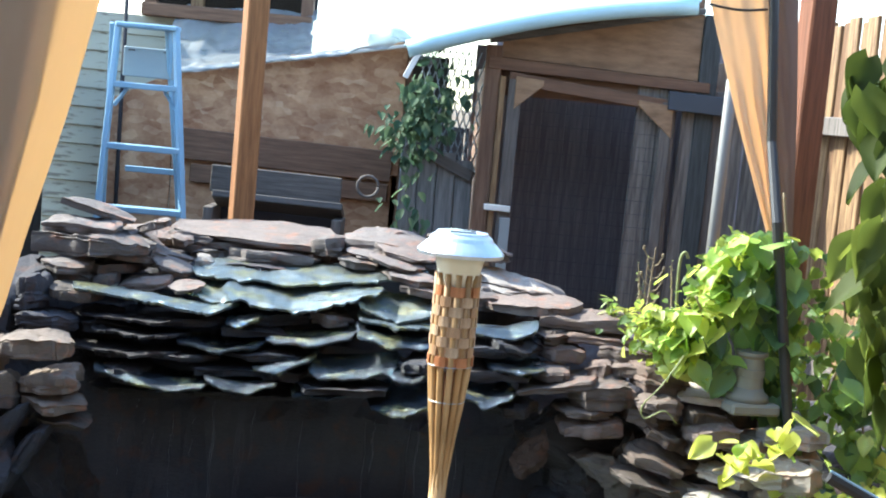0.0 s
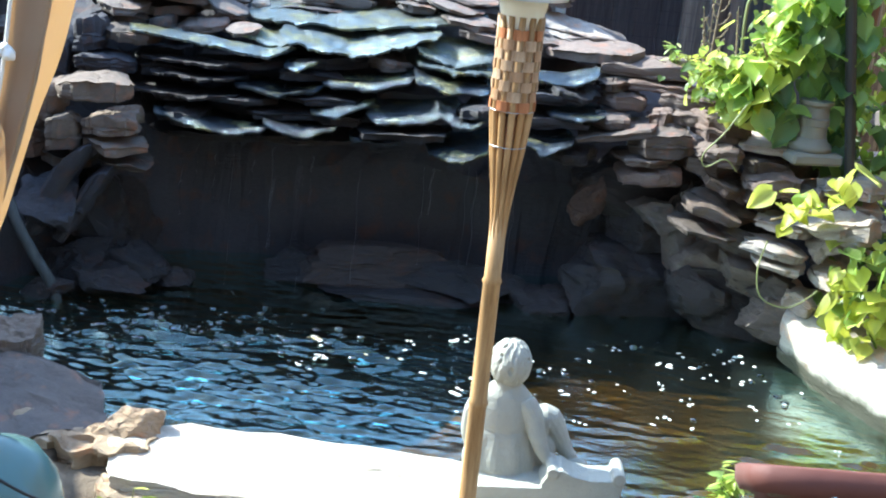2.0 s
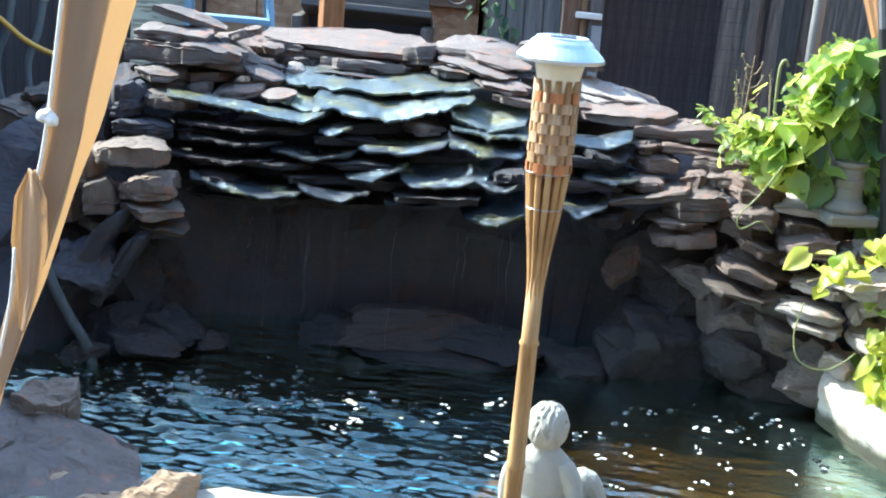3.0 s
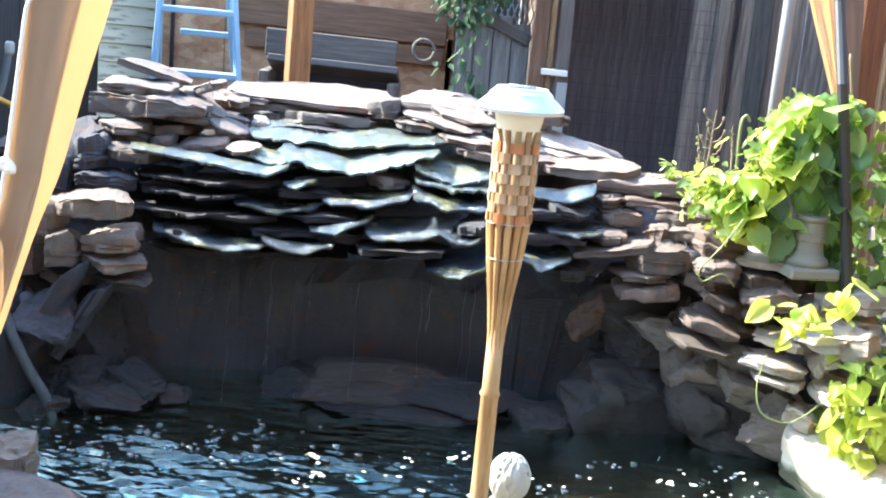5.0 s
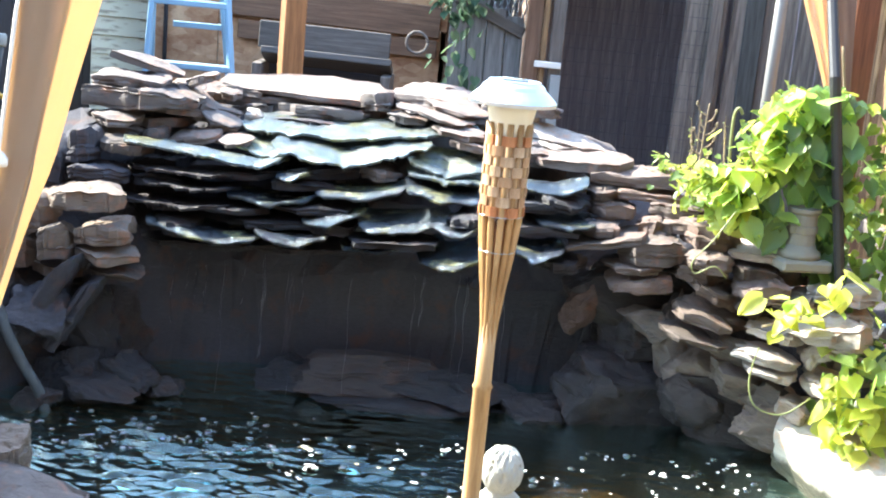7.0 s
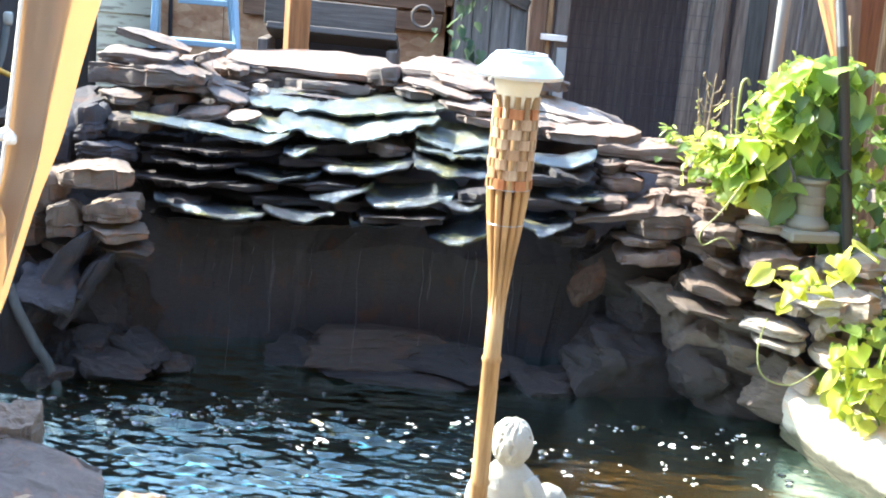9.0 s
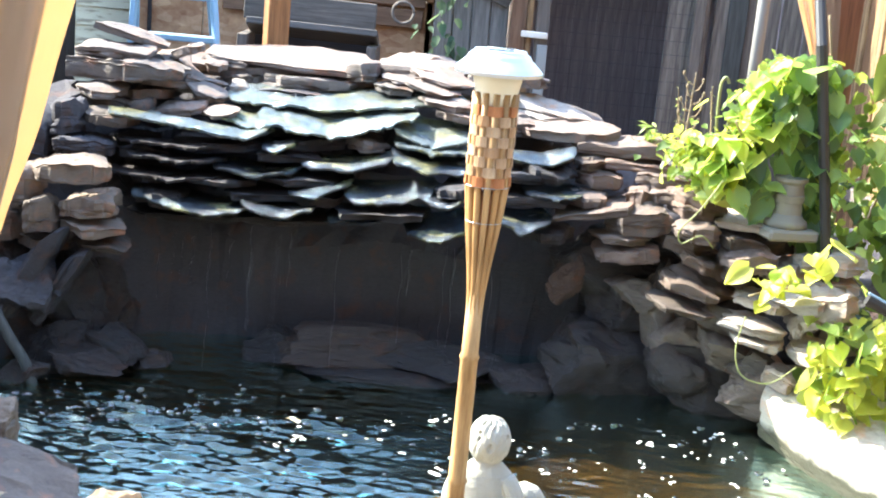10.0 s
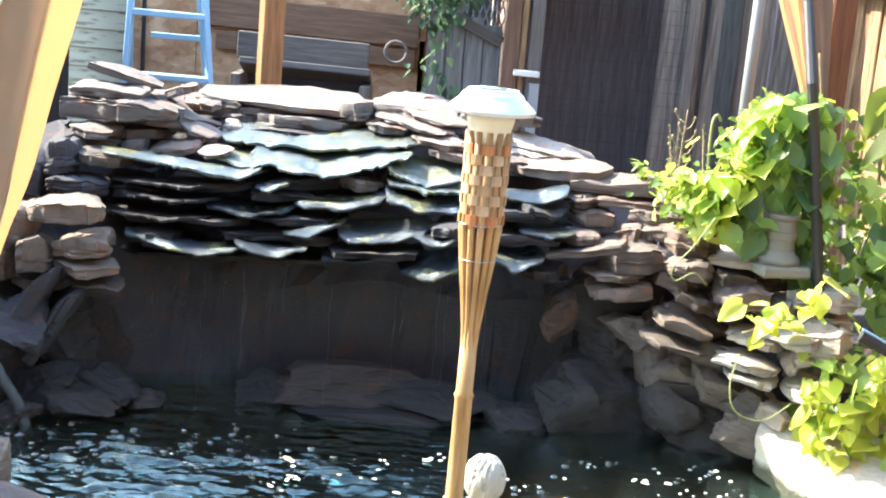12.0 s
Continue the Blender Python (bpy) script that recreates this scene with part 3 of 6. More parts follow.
def build_bubbles_and_glints():
    rng = random.Random(11)
    bm = bmesh.new()
    for k in range(230):
        if k < 150:
            x, y = rng.gauss(-0.78, 0.26), rng.gauss(3.66, 0.10)
        else:
            x, y = rng.uniform(-0.6, 1.1), rng.gauss(3.65, 0.26)
        if not (-1.15 < x < 1.15 and 3.0 < y < 3.95):
            continue
        r = rng.choice((0.003, 0.004, 0.005, 0.006, 0.009, 0.011))
        m = Matrix.Translation((x, y, 0.001)) @ Matrix.Diagonal((1.2, 1, 0.45, 1))
        bmesh.ops.create_icosphere(bm, subdivisions=2, radius=r, matrix=m)
    # white flecks modelled in place of sun glints and bubbles on the water
    flecks = bmesh.new()
    for k in range(64):
        cx, cy = rng.uniform(-0.35, 1.08), rng.gauss(3.55, 0.20)
        big = rng.random() ** 3
        for q in range(rng.choice((1, 1, 2, 3, 5))):
            x, y = cx + rng.gauss(0, 0.014), cy + rng.gauss(0, 0.02)
            r = rng.uniform(0.0025, 0.0045) + 0.008 * big * rng.random()
            if 3.05 < y < 3.9:
                bmesh.ops.create_icosphere(flecks, subdivisions=2, radius=r, matrix=Matrix.Translation((x, y, 0.0005)) @ pose(0, 0, 0, 0, 0, rng.uniform(0, 180)) @ Matrix.Diagonal((rng.uniform(1.1, 2.0), 1.1, 0.22, 1)))
    fl = part("glint_flecks", flecks, TRIM, smooth=True)
    tagged(fl, "tiny white flecks standing for sun glints and bubbles on the water", "foam", kind="stuff")
    ob = part("bubbles", bm, FOAM, smooth=True)
    tagged(ob, "small clear bubbles floating on the pond", "bubbles", kind="stuff")


build_ground()
build_water()
build_bubbles_and_glints()


# ---- the stone waterfall ----
waterfall = thing("stone_waterfall", pose(0, 0, 0), "stacked sandstone waterfall with wet dark ledges above a pond", "waterfall")


def build_core():
    """The packed rubble behind the stones."""
    line = curve_points([(-1.50, 3.2, 0.0), (-1.36, 3.68, 0.28), (-1.18, 4.14, 0.70), (-0.78, 4.42, 0.82), (0, 4.5, 0.80), (0.55, 4.46, 0.68),
                         (0.95, 4.30, 0.50), (1.22, 4.06, 0.44), (1.48, 3.75, 0.22), (1.80, 3.2, 0.02)], 90)
    bm = bmesh.new()
    rows = []
    for i, p in enumerate(line):
        d = line[min(i + 1, 90)] - line[max(i - 1, 0)]
        out = Vector((-d.y, d.x, 0)).normalized()
        top = p.z
        row = []
        for o, z in ((-0.06, -0.5), (-0.02, -0.1), (0.0, top * 0.42), (0.06, top * 0.55), (0.14, top * 0.66), (0.32, top * 0.79), (0.48, top * 0.93), (0.8, top * 0.95), (1.0, top * 0.6), (1.15, -0.2)):
            q = Vector((p.x, p.y, 0)) + out * (o if o < 0.2 else o * (1 - 0.6 * min(1.0, max(0.0, (-0.75 - p.x) / 0.35))))
            q.z = z
            q += 0.05 * noise.noise_vector(q * 5)
            row.append(bm.verts.new(q))
        rows.append(row)
    for a, b in zip(rows, rows[1:]):
        for k in range(len(a) - 1):
            bm.faces.new((a[k], b[k], b[k + 1], a[k + 1]))
    bmesh.ops.subdivide_edges(bm, edges=bm.edges[:], cuts=1, use_grid_fill=True)
    for v in bm.verts:
        v.co += 0.03 * noise.noise_vector(v.co * 14)
    part("rubble_core", bm, DARK, waterfall, "damp packed rubble with the hollow's shade in its colour")


def stone(x, y, z, w, d, h, lean, kind, seed, pitch=None):
    spin = random.Random(seed).uniform(-9, 9)
    if pitch is None:
        pitch = random.Random(seed + 50).uniform(-2.5, 2.5) if kind != "lit" else random.Random(seed + 50).uniform(3.5, 6.5)
    bm = slab_bm(w, d, h * 1.12, seed, 1.0, wedge=0.7)
    part("flagstone", bm, STONES[kind], waterfall, m=pose(x, y, z, pitch, lean, spin), smooth="edges")


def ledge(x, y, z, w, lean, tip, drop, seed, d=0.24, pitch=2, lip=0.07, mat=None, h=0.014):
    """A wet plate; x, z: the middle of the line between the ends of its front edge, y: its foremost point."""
    # lower plates take the copy with shade in its colour
    mat = mat or (WET if z > 0.70 else WET_SHADED)
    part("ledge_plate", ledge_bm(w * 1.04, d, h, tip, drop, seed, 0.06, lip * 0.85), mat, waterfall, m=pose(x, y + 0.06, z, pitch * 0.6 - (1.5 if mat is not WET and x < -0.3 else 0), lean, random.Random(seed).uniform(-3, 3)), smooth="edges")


def boulder(x, y, z, w, d, h, lean, seed, mat=None, spin=0):
    part("boulder", rock_bm(w, d, h, seed), mat or WET_SHADE_ROCK, waterfall, m=pose(x, y, z, 0, lean, spin), smooth="edges")


def build_streams():
    rng = random.Random(3)
    for k in range(20):
        x = rng.choice((rng.uniform(-0.85, -0.35), rng.uniform(-0.85, -0.3), rng.uniform(-0.3, 0.42)))
        y = rng.uniform(4.09, 4.15)
        top = rng.uniform(0.40, 0.46)
        fall = top * rng.choice((0.35, 0.5, 0.7, 1.0))
        thick = rng.uniform(0.0012, 0.0042)
        pts = [(x + 0.004 * math.sin(i * 1.3 + k), y - 0.004 * i, top - fall * (i / 9) ** 1.1) for i in range(10)]
        part("water_thread", tube(pts, [0.0003 if i in (0, 9) else thick * rng.uniform(0.35, 1.0) * (1 - 0.05 * i) for i in range(10)], 6), STREAM, waterfall, smooth=True)


build_core()
stone(-1.079, 4.860, 0.929, 0.285, 0.22, 0.023, 11.4, "dry", 1)
stone(-1.101, 4.720, 0.883, 0.276, 0.24, 0.038, -2.6, "dry", 2)
stone(-1.054, 4.675, 0.815, 0.398, 0.35, 0.065, -2.6, "dry", 3)
stone(-1.108, 4.545, 0.765, 0.183, 0.25, 0.034, 1.4, "dry", 4)
stone(-0.868, 4.825, 0.893, 0.133, 0.15, 0.031, -19.6, "dry", 5)
stone(-0.522, 5.130, 0.867, 0.675, 0.42, 0.020, 0.4, "lit", 6)
stone(-0.460, 5.010, 0.794, 0.395, 0.30, 0.040, -1.6, "dry", 7)
stone(-0.264, 5.025, 0.834, 0.157, 0.25, 0.064, -9.6, "dry", 8)
stone(-0.527, 4.860, 0.767, 0.280, 0.16, 0.026, -1.6, "dark", 9)
stone(-0.793, 4.840, 0.789, 0.131, 0.18, 0.023, 8.4, "dry", 10)
stone(-0.698, 4.840, 0.767, 0.072, 0.12, 0.038, 0.4, "pale", 11)
stone(-0.800, 4.950, 0.837, 0.095, 0.20, 0.031, -1.6, "dry", 12)
stone(-0.768, 4.695, 0.757, 0.127, 0.15, 0.028, 10.4, "dry", 13)
stone(-0.850, 4.600, 0.718, 0.202, 0.20, 0.033, -9.6, "lit", 14)
stone(-0.708, 4.540, 0.730, 0.142, 0.18, 0.023, -8.6, "lit", 15)
stone(-0.988, 4.580, 0.719, 0.100, 0.16, 0.036, -0.6, "dry", 16)
stone(-0.906, 4.800, 0.844, 0.150, 0.20, 0.014, 24.4, "lit", 17)
stone(-0.784, 4.690, 0.784, 0.157, 0.18, 0.014, 14.4, "lit", 18)
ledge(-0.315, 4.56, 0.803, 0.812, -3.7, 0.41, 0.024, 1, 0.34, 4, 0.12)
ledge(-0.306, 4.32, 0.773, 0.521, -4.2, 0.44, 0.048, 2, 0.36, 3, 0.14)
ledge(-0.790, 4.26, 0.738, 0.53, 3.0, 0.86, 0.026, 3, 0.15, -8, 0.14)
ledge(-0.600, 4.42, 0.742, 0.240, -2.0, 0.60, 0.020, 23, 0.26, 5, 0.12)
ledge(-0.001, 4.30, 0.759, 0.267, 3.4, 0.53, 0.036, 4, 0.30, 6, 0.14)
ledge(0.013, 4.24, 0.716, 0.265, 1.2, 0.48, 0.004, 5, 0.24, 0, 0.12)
ledge(0.348, 4.28, 0.724, 0.257, -7.3, 0.63, 0.031, 6, 0.20, -4, 0.08, WET_SHADED)
# left plates use the shade-toned stone to dim that side
ledge(-0.836, 4.24, 0.668, 0.353, -2.1, 0.80, 0.010, 7, 0.2, -8, 0.05, WET_SHADE_STONE)
ledge(-0.815, 4.19, 0.632, 0.300, 0.5, 0.60, 0.012, 8, 0.24, -7, 0.05, WET_SHADE_STONE)
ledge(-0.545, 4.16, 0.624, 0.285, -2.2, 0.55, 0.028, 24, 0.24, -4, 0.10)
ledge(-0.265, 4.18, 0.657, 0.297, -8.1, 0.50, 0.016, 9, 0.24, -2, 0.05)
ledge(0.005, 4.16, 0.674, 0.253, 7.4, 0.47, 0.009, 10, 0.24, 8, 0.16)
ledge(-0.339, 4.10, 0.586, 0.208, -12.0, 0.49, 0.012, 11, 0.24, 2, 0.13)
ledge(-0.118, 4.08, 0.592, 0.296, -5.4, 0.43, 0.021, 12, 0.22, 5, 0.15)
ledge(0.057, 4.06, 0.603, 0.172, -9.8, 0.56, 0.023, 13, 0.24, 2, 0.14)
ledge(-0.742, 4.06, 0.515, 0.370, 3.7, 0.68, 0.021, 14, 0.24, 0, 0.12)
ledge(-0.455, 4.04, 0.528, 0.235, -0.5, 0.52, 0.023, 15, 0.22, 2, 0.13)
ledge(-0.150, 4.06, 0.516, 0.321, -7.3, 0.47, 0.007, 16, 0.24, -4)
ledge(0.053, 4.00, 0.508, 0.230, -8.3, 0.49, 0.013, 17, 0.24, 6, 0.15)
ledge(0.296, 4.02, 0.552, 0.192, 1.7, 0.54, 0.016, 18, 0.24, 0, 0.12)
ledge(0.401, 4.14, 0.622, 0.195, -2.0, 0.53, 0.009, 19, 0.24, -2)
ledge(-0.832, 4.14, 0.583, 0.356, 0.1, 0.59, 0.015, 20, 0.24, -9, 0.05, WET_SHADE_STONE)
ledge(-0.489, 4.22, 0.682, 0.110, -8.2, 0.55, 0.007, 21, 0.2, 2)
stone(-0.864, 4.790, 0.814, 0.129, 0.22, 0.023, 12.4, "dry", 20)
stone(-0.328, 5.075, 0.797, 0.198, 0.25, 0.031, 0.4, "dry", 21)
stone(-0.941, 4.760, 0.791, 0.267, 0.28, 0.024, 2.4, "dry", 22)
stone(-0.779, 5.130, 0.805, 0.221, 0.30, 0.059, 0.4, "dry", 23)
stone(-0.688, 5.100, 0.763, 0.220, 0.30, 0.055, 0.4, "dry", 24)
stone(-0.919, 5.100, 0.822, 0.264, 0.30, 0.039, 4.4, "dry", 25)
stone(-0.446, 5.170, 0.771, 0.491, 0.30, 0.032, 0.4, "dry", 26)
stone(-0.338, 5.130, 0.771, 0.354, 0.30, 0.034, 0.4, "dry", 27)
stone(-1.002, 4.750, 0.749, 0.204, 0.30, 0.034, 2.4, "dry", 28)
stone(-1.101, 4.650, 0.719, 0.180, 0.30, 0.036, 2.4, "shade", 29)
stone(-0.858, 4.825, 0.765, 0.146, 0.25, 0.035, 4.4, "pale", 30)
stone(-0.649, 4.800, 0.726, 0.125, 0.20, 0.031, -1.6, "pale", 31)
stone(-0.051, 5.100, 0.878, 0.340, 0.40, 0.036, 0.4, "lit", 32)
stone(-0.105, 4.910, 0.859, 0.202, 0.26, 0.014, 2.4, "lit", 33)
stone(0.019, 4.850, 0.876, 0.231, 0.26, 0.014, 6.4, "lit", 34)
stone(-0.012, 4.750, 0.852, 0.216, 0.26, 0.014, 8.4, "lit", 35)
stone(0.036, 4.650, 0.814, 0.201, 0.26, 0.023, 6.4, "dry", 36)
stone(0.076, 4.540, 0.782, 0.157, 0.24, 0.023, 6.4, "dry", 37)
stone(-0.145, 4.845, 0.821, 0.168, 0.25, 0.028, 0.4, "dry", 38)
stone(0.246, 5.100, 0.852, 0.330, 0.30, 0.071, 0.4, "dry", 39)
stone(0.156, 4.950, 0.797, 0.341, 0.30, 0.036, 0.4, "dry", 40)
stone(0.395, 4.92, 0.776, 0.40, 0.34, 0.030, 9.0, "pale", 41, 8)
stone(0.420, 4.98, 0.735, 0.42, 0.34, 0.060, 5.0, "dry", 43)
stone(0.280, 4.740, 0.733, 0.154, 0.24, 0.051, 2.4, "dry", 42)
stone(0.474, 4.650, 0.749, 0.348, 0.30, 0.033, -1.6, "lit", 71)
stone(0.689, 4.590, 0.721, 0.416, 0.34, 0.039, -0.6, "brown", 44)
stone(0.529, 4.470, 0.680, 0.120, 0.22, 0.035, 2.4, "brown", 45)
stone(0.559, 4.430, 0.628, 0.172, 0.26, 0.045, 3.4, "brown", 46)
stone(0.782, 4.430, 0.640, 0.225, 0.26, 0.048, -0.6, "brown", 47)
stone(0.695, 4.500, 0.681, 0.272, 0.24, 0.029, -0.6, "brown", 48)
stone(0.794, 4.300, 0.615, 0.205, 0.20, 0.038, -3.6, "brown", 49)
stone(0.555, 4.250, 0.567, 0.293, 0.26, 0.026, -9.6, "brown", 50)
stone(0.675, 4.230, 0.534, 0.211, 0.26, 0.070, -7.6, "brown", 51)
stone(0.628, 4.210, 0.493, 0.189, 0.22, 0.028, -3.6, "brown", 52)
stone(0.636, 4.200, 0.446, 0.207, 0.24, 0.043, -7.6, "brown", 53)
stone(0.521, 4.300, 0.589, 0.149, 0.20, 0.035, -1.6, "brown", 54)
stone(0.671, 4.300, 0.600, 0.101, 0.16, 0.042, 0.4, "brown", 55)
stone(0.852, 4.230, 0.591, 0.200, 0.26, 0.065, 2.4, "brown", 56)
stone(0.837, 4.100, 0.543, 0.159, 0.24, 0.051, 4.4, "brown", 57)
stone(-1.098, 4.275, 0.600, 0.179, 0.25, 0.065, -2.6, "dark", 58)
stone(-1.151, 4.325, 0.668, 0.101, 0.25, 0.091, -3.6, "dark", 59)
stone(-1.045, 4.390, 0.702, 0.188, 0.22, 0.031, 8.4, "shade", 60)
stone(-1.260, 4.325, 0.576, 0.149, 0.25, 0.140, -1.6, "dark", 61)
stone(-1.055, 4.040, 0.567, 0.240, 0.15, 0.061, -1.6, "tan", 62)
stone(-1.018, 4.080, 0.460, 0.186, 0.26, 0.057, -1.6, "tan", 63)
stone(-1.145, 4.000, 0.418, 0.104, 0.20, 0.090, -1.6, "tan", 64)
stone(-1.004, 4.050, 0.418, 0.207, 0.26, 0.034, 2.4, "tan", 65)
stone(-1.223, 4.060, 0.502, 0.123, 0.22, 0.092, -5.6, "tan", 66)
stone(-1.152, 4.080, 0.354, 0.194, 0.24, 0.033, 2.4, "shade", 67)
stone(-0.979, 4.090, 0.363, 0.177, 0.22, 0.026, 0.4, "shade", 68)
stone(-1.256, 4.060, 0.383, 0.123, 0.20, 0.082, -1.6, "shade", 69)
stone(-0.510, 5.150, 0.822, 0.711, 0.30, 0.030, -0.6, "dry", 70)
# stones between the ledges, coloured near-black for the recess shade
stone(-0.451, 4.390, 0.633, 0.227, 0.26, 0.023, 0.4, "wet_shade", 81)
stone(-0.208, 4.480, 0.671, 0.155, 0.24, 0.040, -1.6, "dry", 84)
stone(-0.866, 4.290, 0.544, 0.166, 0.26, 0.023, 2.4, "wet_shade", 89)
stone(0.084, 4.200, 0.600, 0.127, 0.24, 0.028, 0.4, "wet_shade", 90)
stone(-0.144, 4.180, 0.513, 0.309, 0.26, 0.023, -1.6, "wet_shade", 91)
stone(0.259, 4.360, 0.637, 0.280, 0.32, 0.029, 0.4, "wet_shade", 96)
stone(0.394, 4.390, 0.646, 0.188, 0.30, 0.037, 0.4, "wet_shade", 97)
stone(0.298, 4.300, 0.581, 0.313, 0.30, 0.028, 0.4, "wet_shade", 98)
stone(-0.671, 4.310, 0.552, 0.277, 0.30, 0.023, 0.4, "wet_shade", 99)
stone(-0.419, 4.330, 0.578, 0.334, 0.30, 0.023, -1.6, "wet_shade", 100)
stone(-0.519, 4.310, 0.526, 0.259, 0.30, 0.023, -1.6, "wet_shade", 101)
stone(-0.323, 4.290, 0.528, 0.147, 0.30, 0.032, -1.6, "wet_shade", 102)
stone(-0.936, 4.450, 0.606, 0.210, 0.30, 0.036, 0.4, "wet_shade", 103)
stone(-0.683, 4.450, 0.645, 0.325, 0.30, 0.023, 0.4, "wet_shade", 104)
stone(-0.409, 4.510, 0.658, 0.271, 0.30, 0.039, -1.6, "wet_shade", 105)
stone(-0.836, 4.250, 0.488, 0.173, 0.30, 0.041, 2.4, "wet_shade", 106)
stone(0.386, 4.250, 0.478, 0.183, 0.26, 0.035, -1.6, "wet_shade", 107)
stone(-0.447, 4.350, 0.443, 0.336, 0.30, 0.023, -1.6, "wet_shade", 108)
stone(-0.769, 4.350, 0.426, 0.373, 0.30, 0.023, 0.4, "wet_shade", 109)
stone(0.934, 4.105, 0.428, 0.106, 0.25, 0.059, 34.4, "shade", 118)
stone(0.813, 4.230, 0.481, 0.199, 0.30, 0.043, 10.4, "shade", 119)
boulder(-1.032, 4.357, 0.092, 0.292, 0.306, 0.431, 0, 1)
boulder(-1.087, 3.997, 0.060, 0.209, 0.219, 0.190, 6, 2, WET_SHADE_STONE)
boulder(-0.979, 3.936, 0.030, 0.222, 0.161, 0.120, 6, 3, WET_SHADE_STONE)
boulder(-0.814, 4.048, 0.018, 0.150, 0.136, 0.100, -4, 4, WET_SHADE_STONE)
boulder(-1.120, 4.170, 0.200, 0.310, 0.283, 0.280, 10, 8, WET_SHADE_STONE)
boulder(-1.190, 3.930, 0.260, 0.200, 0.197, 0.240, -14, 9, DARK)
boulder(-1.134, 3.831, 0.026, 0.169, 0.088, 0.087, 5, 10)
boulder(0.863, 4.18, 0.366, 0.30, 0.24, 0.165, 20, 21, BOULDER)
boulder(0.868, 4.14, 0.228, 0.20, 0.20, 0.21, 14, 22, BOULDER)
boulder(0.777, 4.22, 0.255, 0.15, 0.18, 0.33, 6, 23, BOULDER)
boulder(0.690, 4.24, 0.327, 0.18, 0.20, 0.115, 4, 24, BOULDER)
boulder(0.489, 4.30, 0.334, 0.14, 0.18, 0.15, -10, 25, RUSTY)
boulder(0.620, 4.27, 0.060, 0.46, 0.34, 0.32, 8, 26, WET_SHADE_STONE)
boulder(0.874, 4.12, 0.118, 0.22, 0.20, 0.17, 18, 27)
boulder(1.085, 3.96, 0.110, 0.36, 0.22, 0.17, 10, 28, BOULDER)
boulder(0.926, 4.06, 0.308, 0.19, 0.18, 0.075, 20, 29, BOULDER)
boulder(0.640, 4.33, 0.210, 0.30, 0.28, 0.24, 0, 30, WET_SHADE_STONE)
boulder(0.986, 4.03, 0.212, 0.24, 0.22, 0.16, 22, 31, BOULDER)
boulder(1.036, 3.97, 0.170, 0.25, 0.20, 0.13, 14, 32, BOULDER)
boulder(0.700, 4.38, 0.40, 0.44, 0.26, 0.26, 10, 33)
boulder(0.930, 4.24, 0.30, 0.42, 0.26, 0.40, 12, 34)
boulder(0.980, 4.10, 0.06, 0.50, 0.26, 0.22, 10, 35)
boulder(-0.420, 4.27, 0.015, 0.36, 0.26, 0.15, 3, 36, WET_SHADE_STONE)
boulder(-0.205, 4.25, 0.050, 0.60, 0.28, 0.11, -2, 37, WET_SHADE_ROCK)
boulder(0.110, 4.23, 0.035, 0.48, 0.28, 0.13, 2, 38, WET_SHADE_STONE)
boulder(-0.060, 4.16, -0.010, 0.70, 0.22, 0.07, 1, 43, WET_SHADE_STONE)
boulder(0.360, 4.20, 0.010, 0.30, 0.26, 0.13, 5, 39, WET_SHADE_STONE)
boulder(-0.900, 4.06, 0.045, 0.28, 0.22, 0.12, 6, 40, WET_SHADE_STONE)
# two boulders added behind the ledges to stop a sunlight leak
boulder(-1.17, 4.56, 0.56, 0.34, 0.26, 0.34, 0, 41, WET_SHADE_STONE)
boulder(-0.98, 4.56, 0.50, 0.34, 0.26, 0.40, 0, 42, WET_SHADE_STONE)
stone(-1.60, 4.70, 0.50, 0.26, 0.26, 0.10, 6, "tan", 301)
stone(-1.50, 4.76, 0.60, 0.30, 0.26, 0.06, -4, "shade", 302)
stone(-1.52, 4.42, 0.37, 0.24, 0.24, 0.11, 12, "brown", 303)
stone(-1.45, 4.34, 0.50, 0.22, 0.24, 0.06, -6, "shade", 304)
stone(-1.50, 4.22, 0.27, 0.26, 0.24, 0.07, 4, "brown", 305)
stone(-1.47, 4.10, 0.16, 0.30, 0.26, 0.09, 8, "shade", 306)
stone(-1.62, 4.55, 0.20, 0.44, 0.40, 0.28, 0, "shade", 307)
stone(-1.50, 3.95, 0.02, 0.36, 0.34, 0.14, 5, "brown", 308)
stone(-1.22, 3.97, 0.17, 0.07, 0.20, 0.26, 28, "dark", 309)
stone(-1.14, 4.00, 0.15, 0.06, 0.20, 0.24, 30, "dark", 310)
# right stack: pale where sun falls, shade tone where it does not
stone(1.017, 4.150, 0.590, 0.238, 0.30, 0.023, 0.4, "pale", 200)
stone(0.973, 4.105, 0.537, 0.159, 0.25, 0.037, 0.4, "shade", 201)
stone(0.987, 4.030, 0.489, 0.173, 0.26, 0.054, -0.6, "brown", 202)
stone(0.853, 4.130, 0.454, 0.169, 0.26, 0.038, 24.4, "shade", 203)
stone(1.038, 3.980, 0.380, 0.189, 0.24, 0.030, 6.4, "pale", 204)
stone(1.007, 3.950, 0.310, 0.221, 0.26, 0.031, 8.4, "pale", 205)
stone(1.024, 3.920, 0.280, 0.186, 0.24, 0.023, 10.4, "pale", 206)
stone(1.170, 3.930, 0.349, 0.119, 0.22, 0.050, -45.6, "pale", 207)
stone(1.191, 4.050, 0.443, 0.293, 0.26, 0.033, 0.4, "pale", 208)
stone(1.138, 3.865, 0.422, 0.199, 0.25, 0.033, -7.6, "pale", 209)
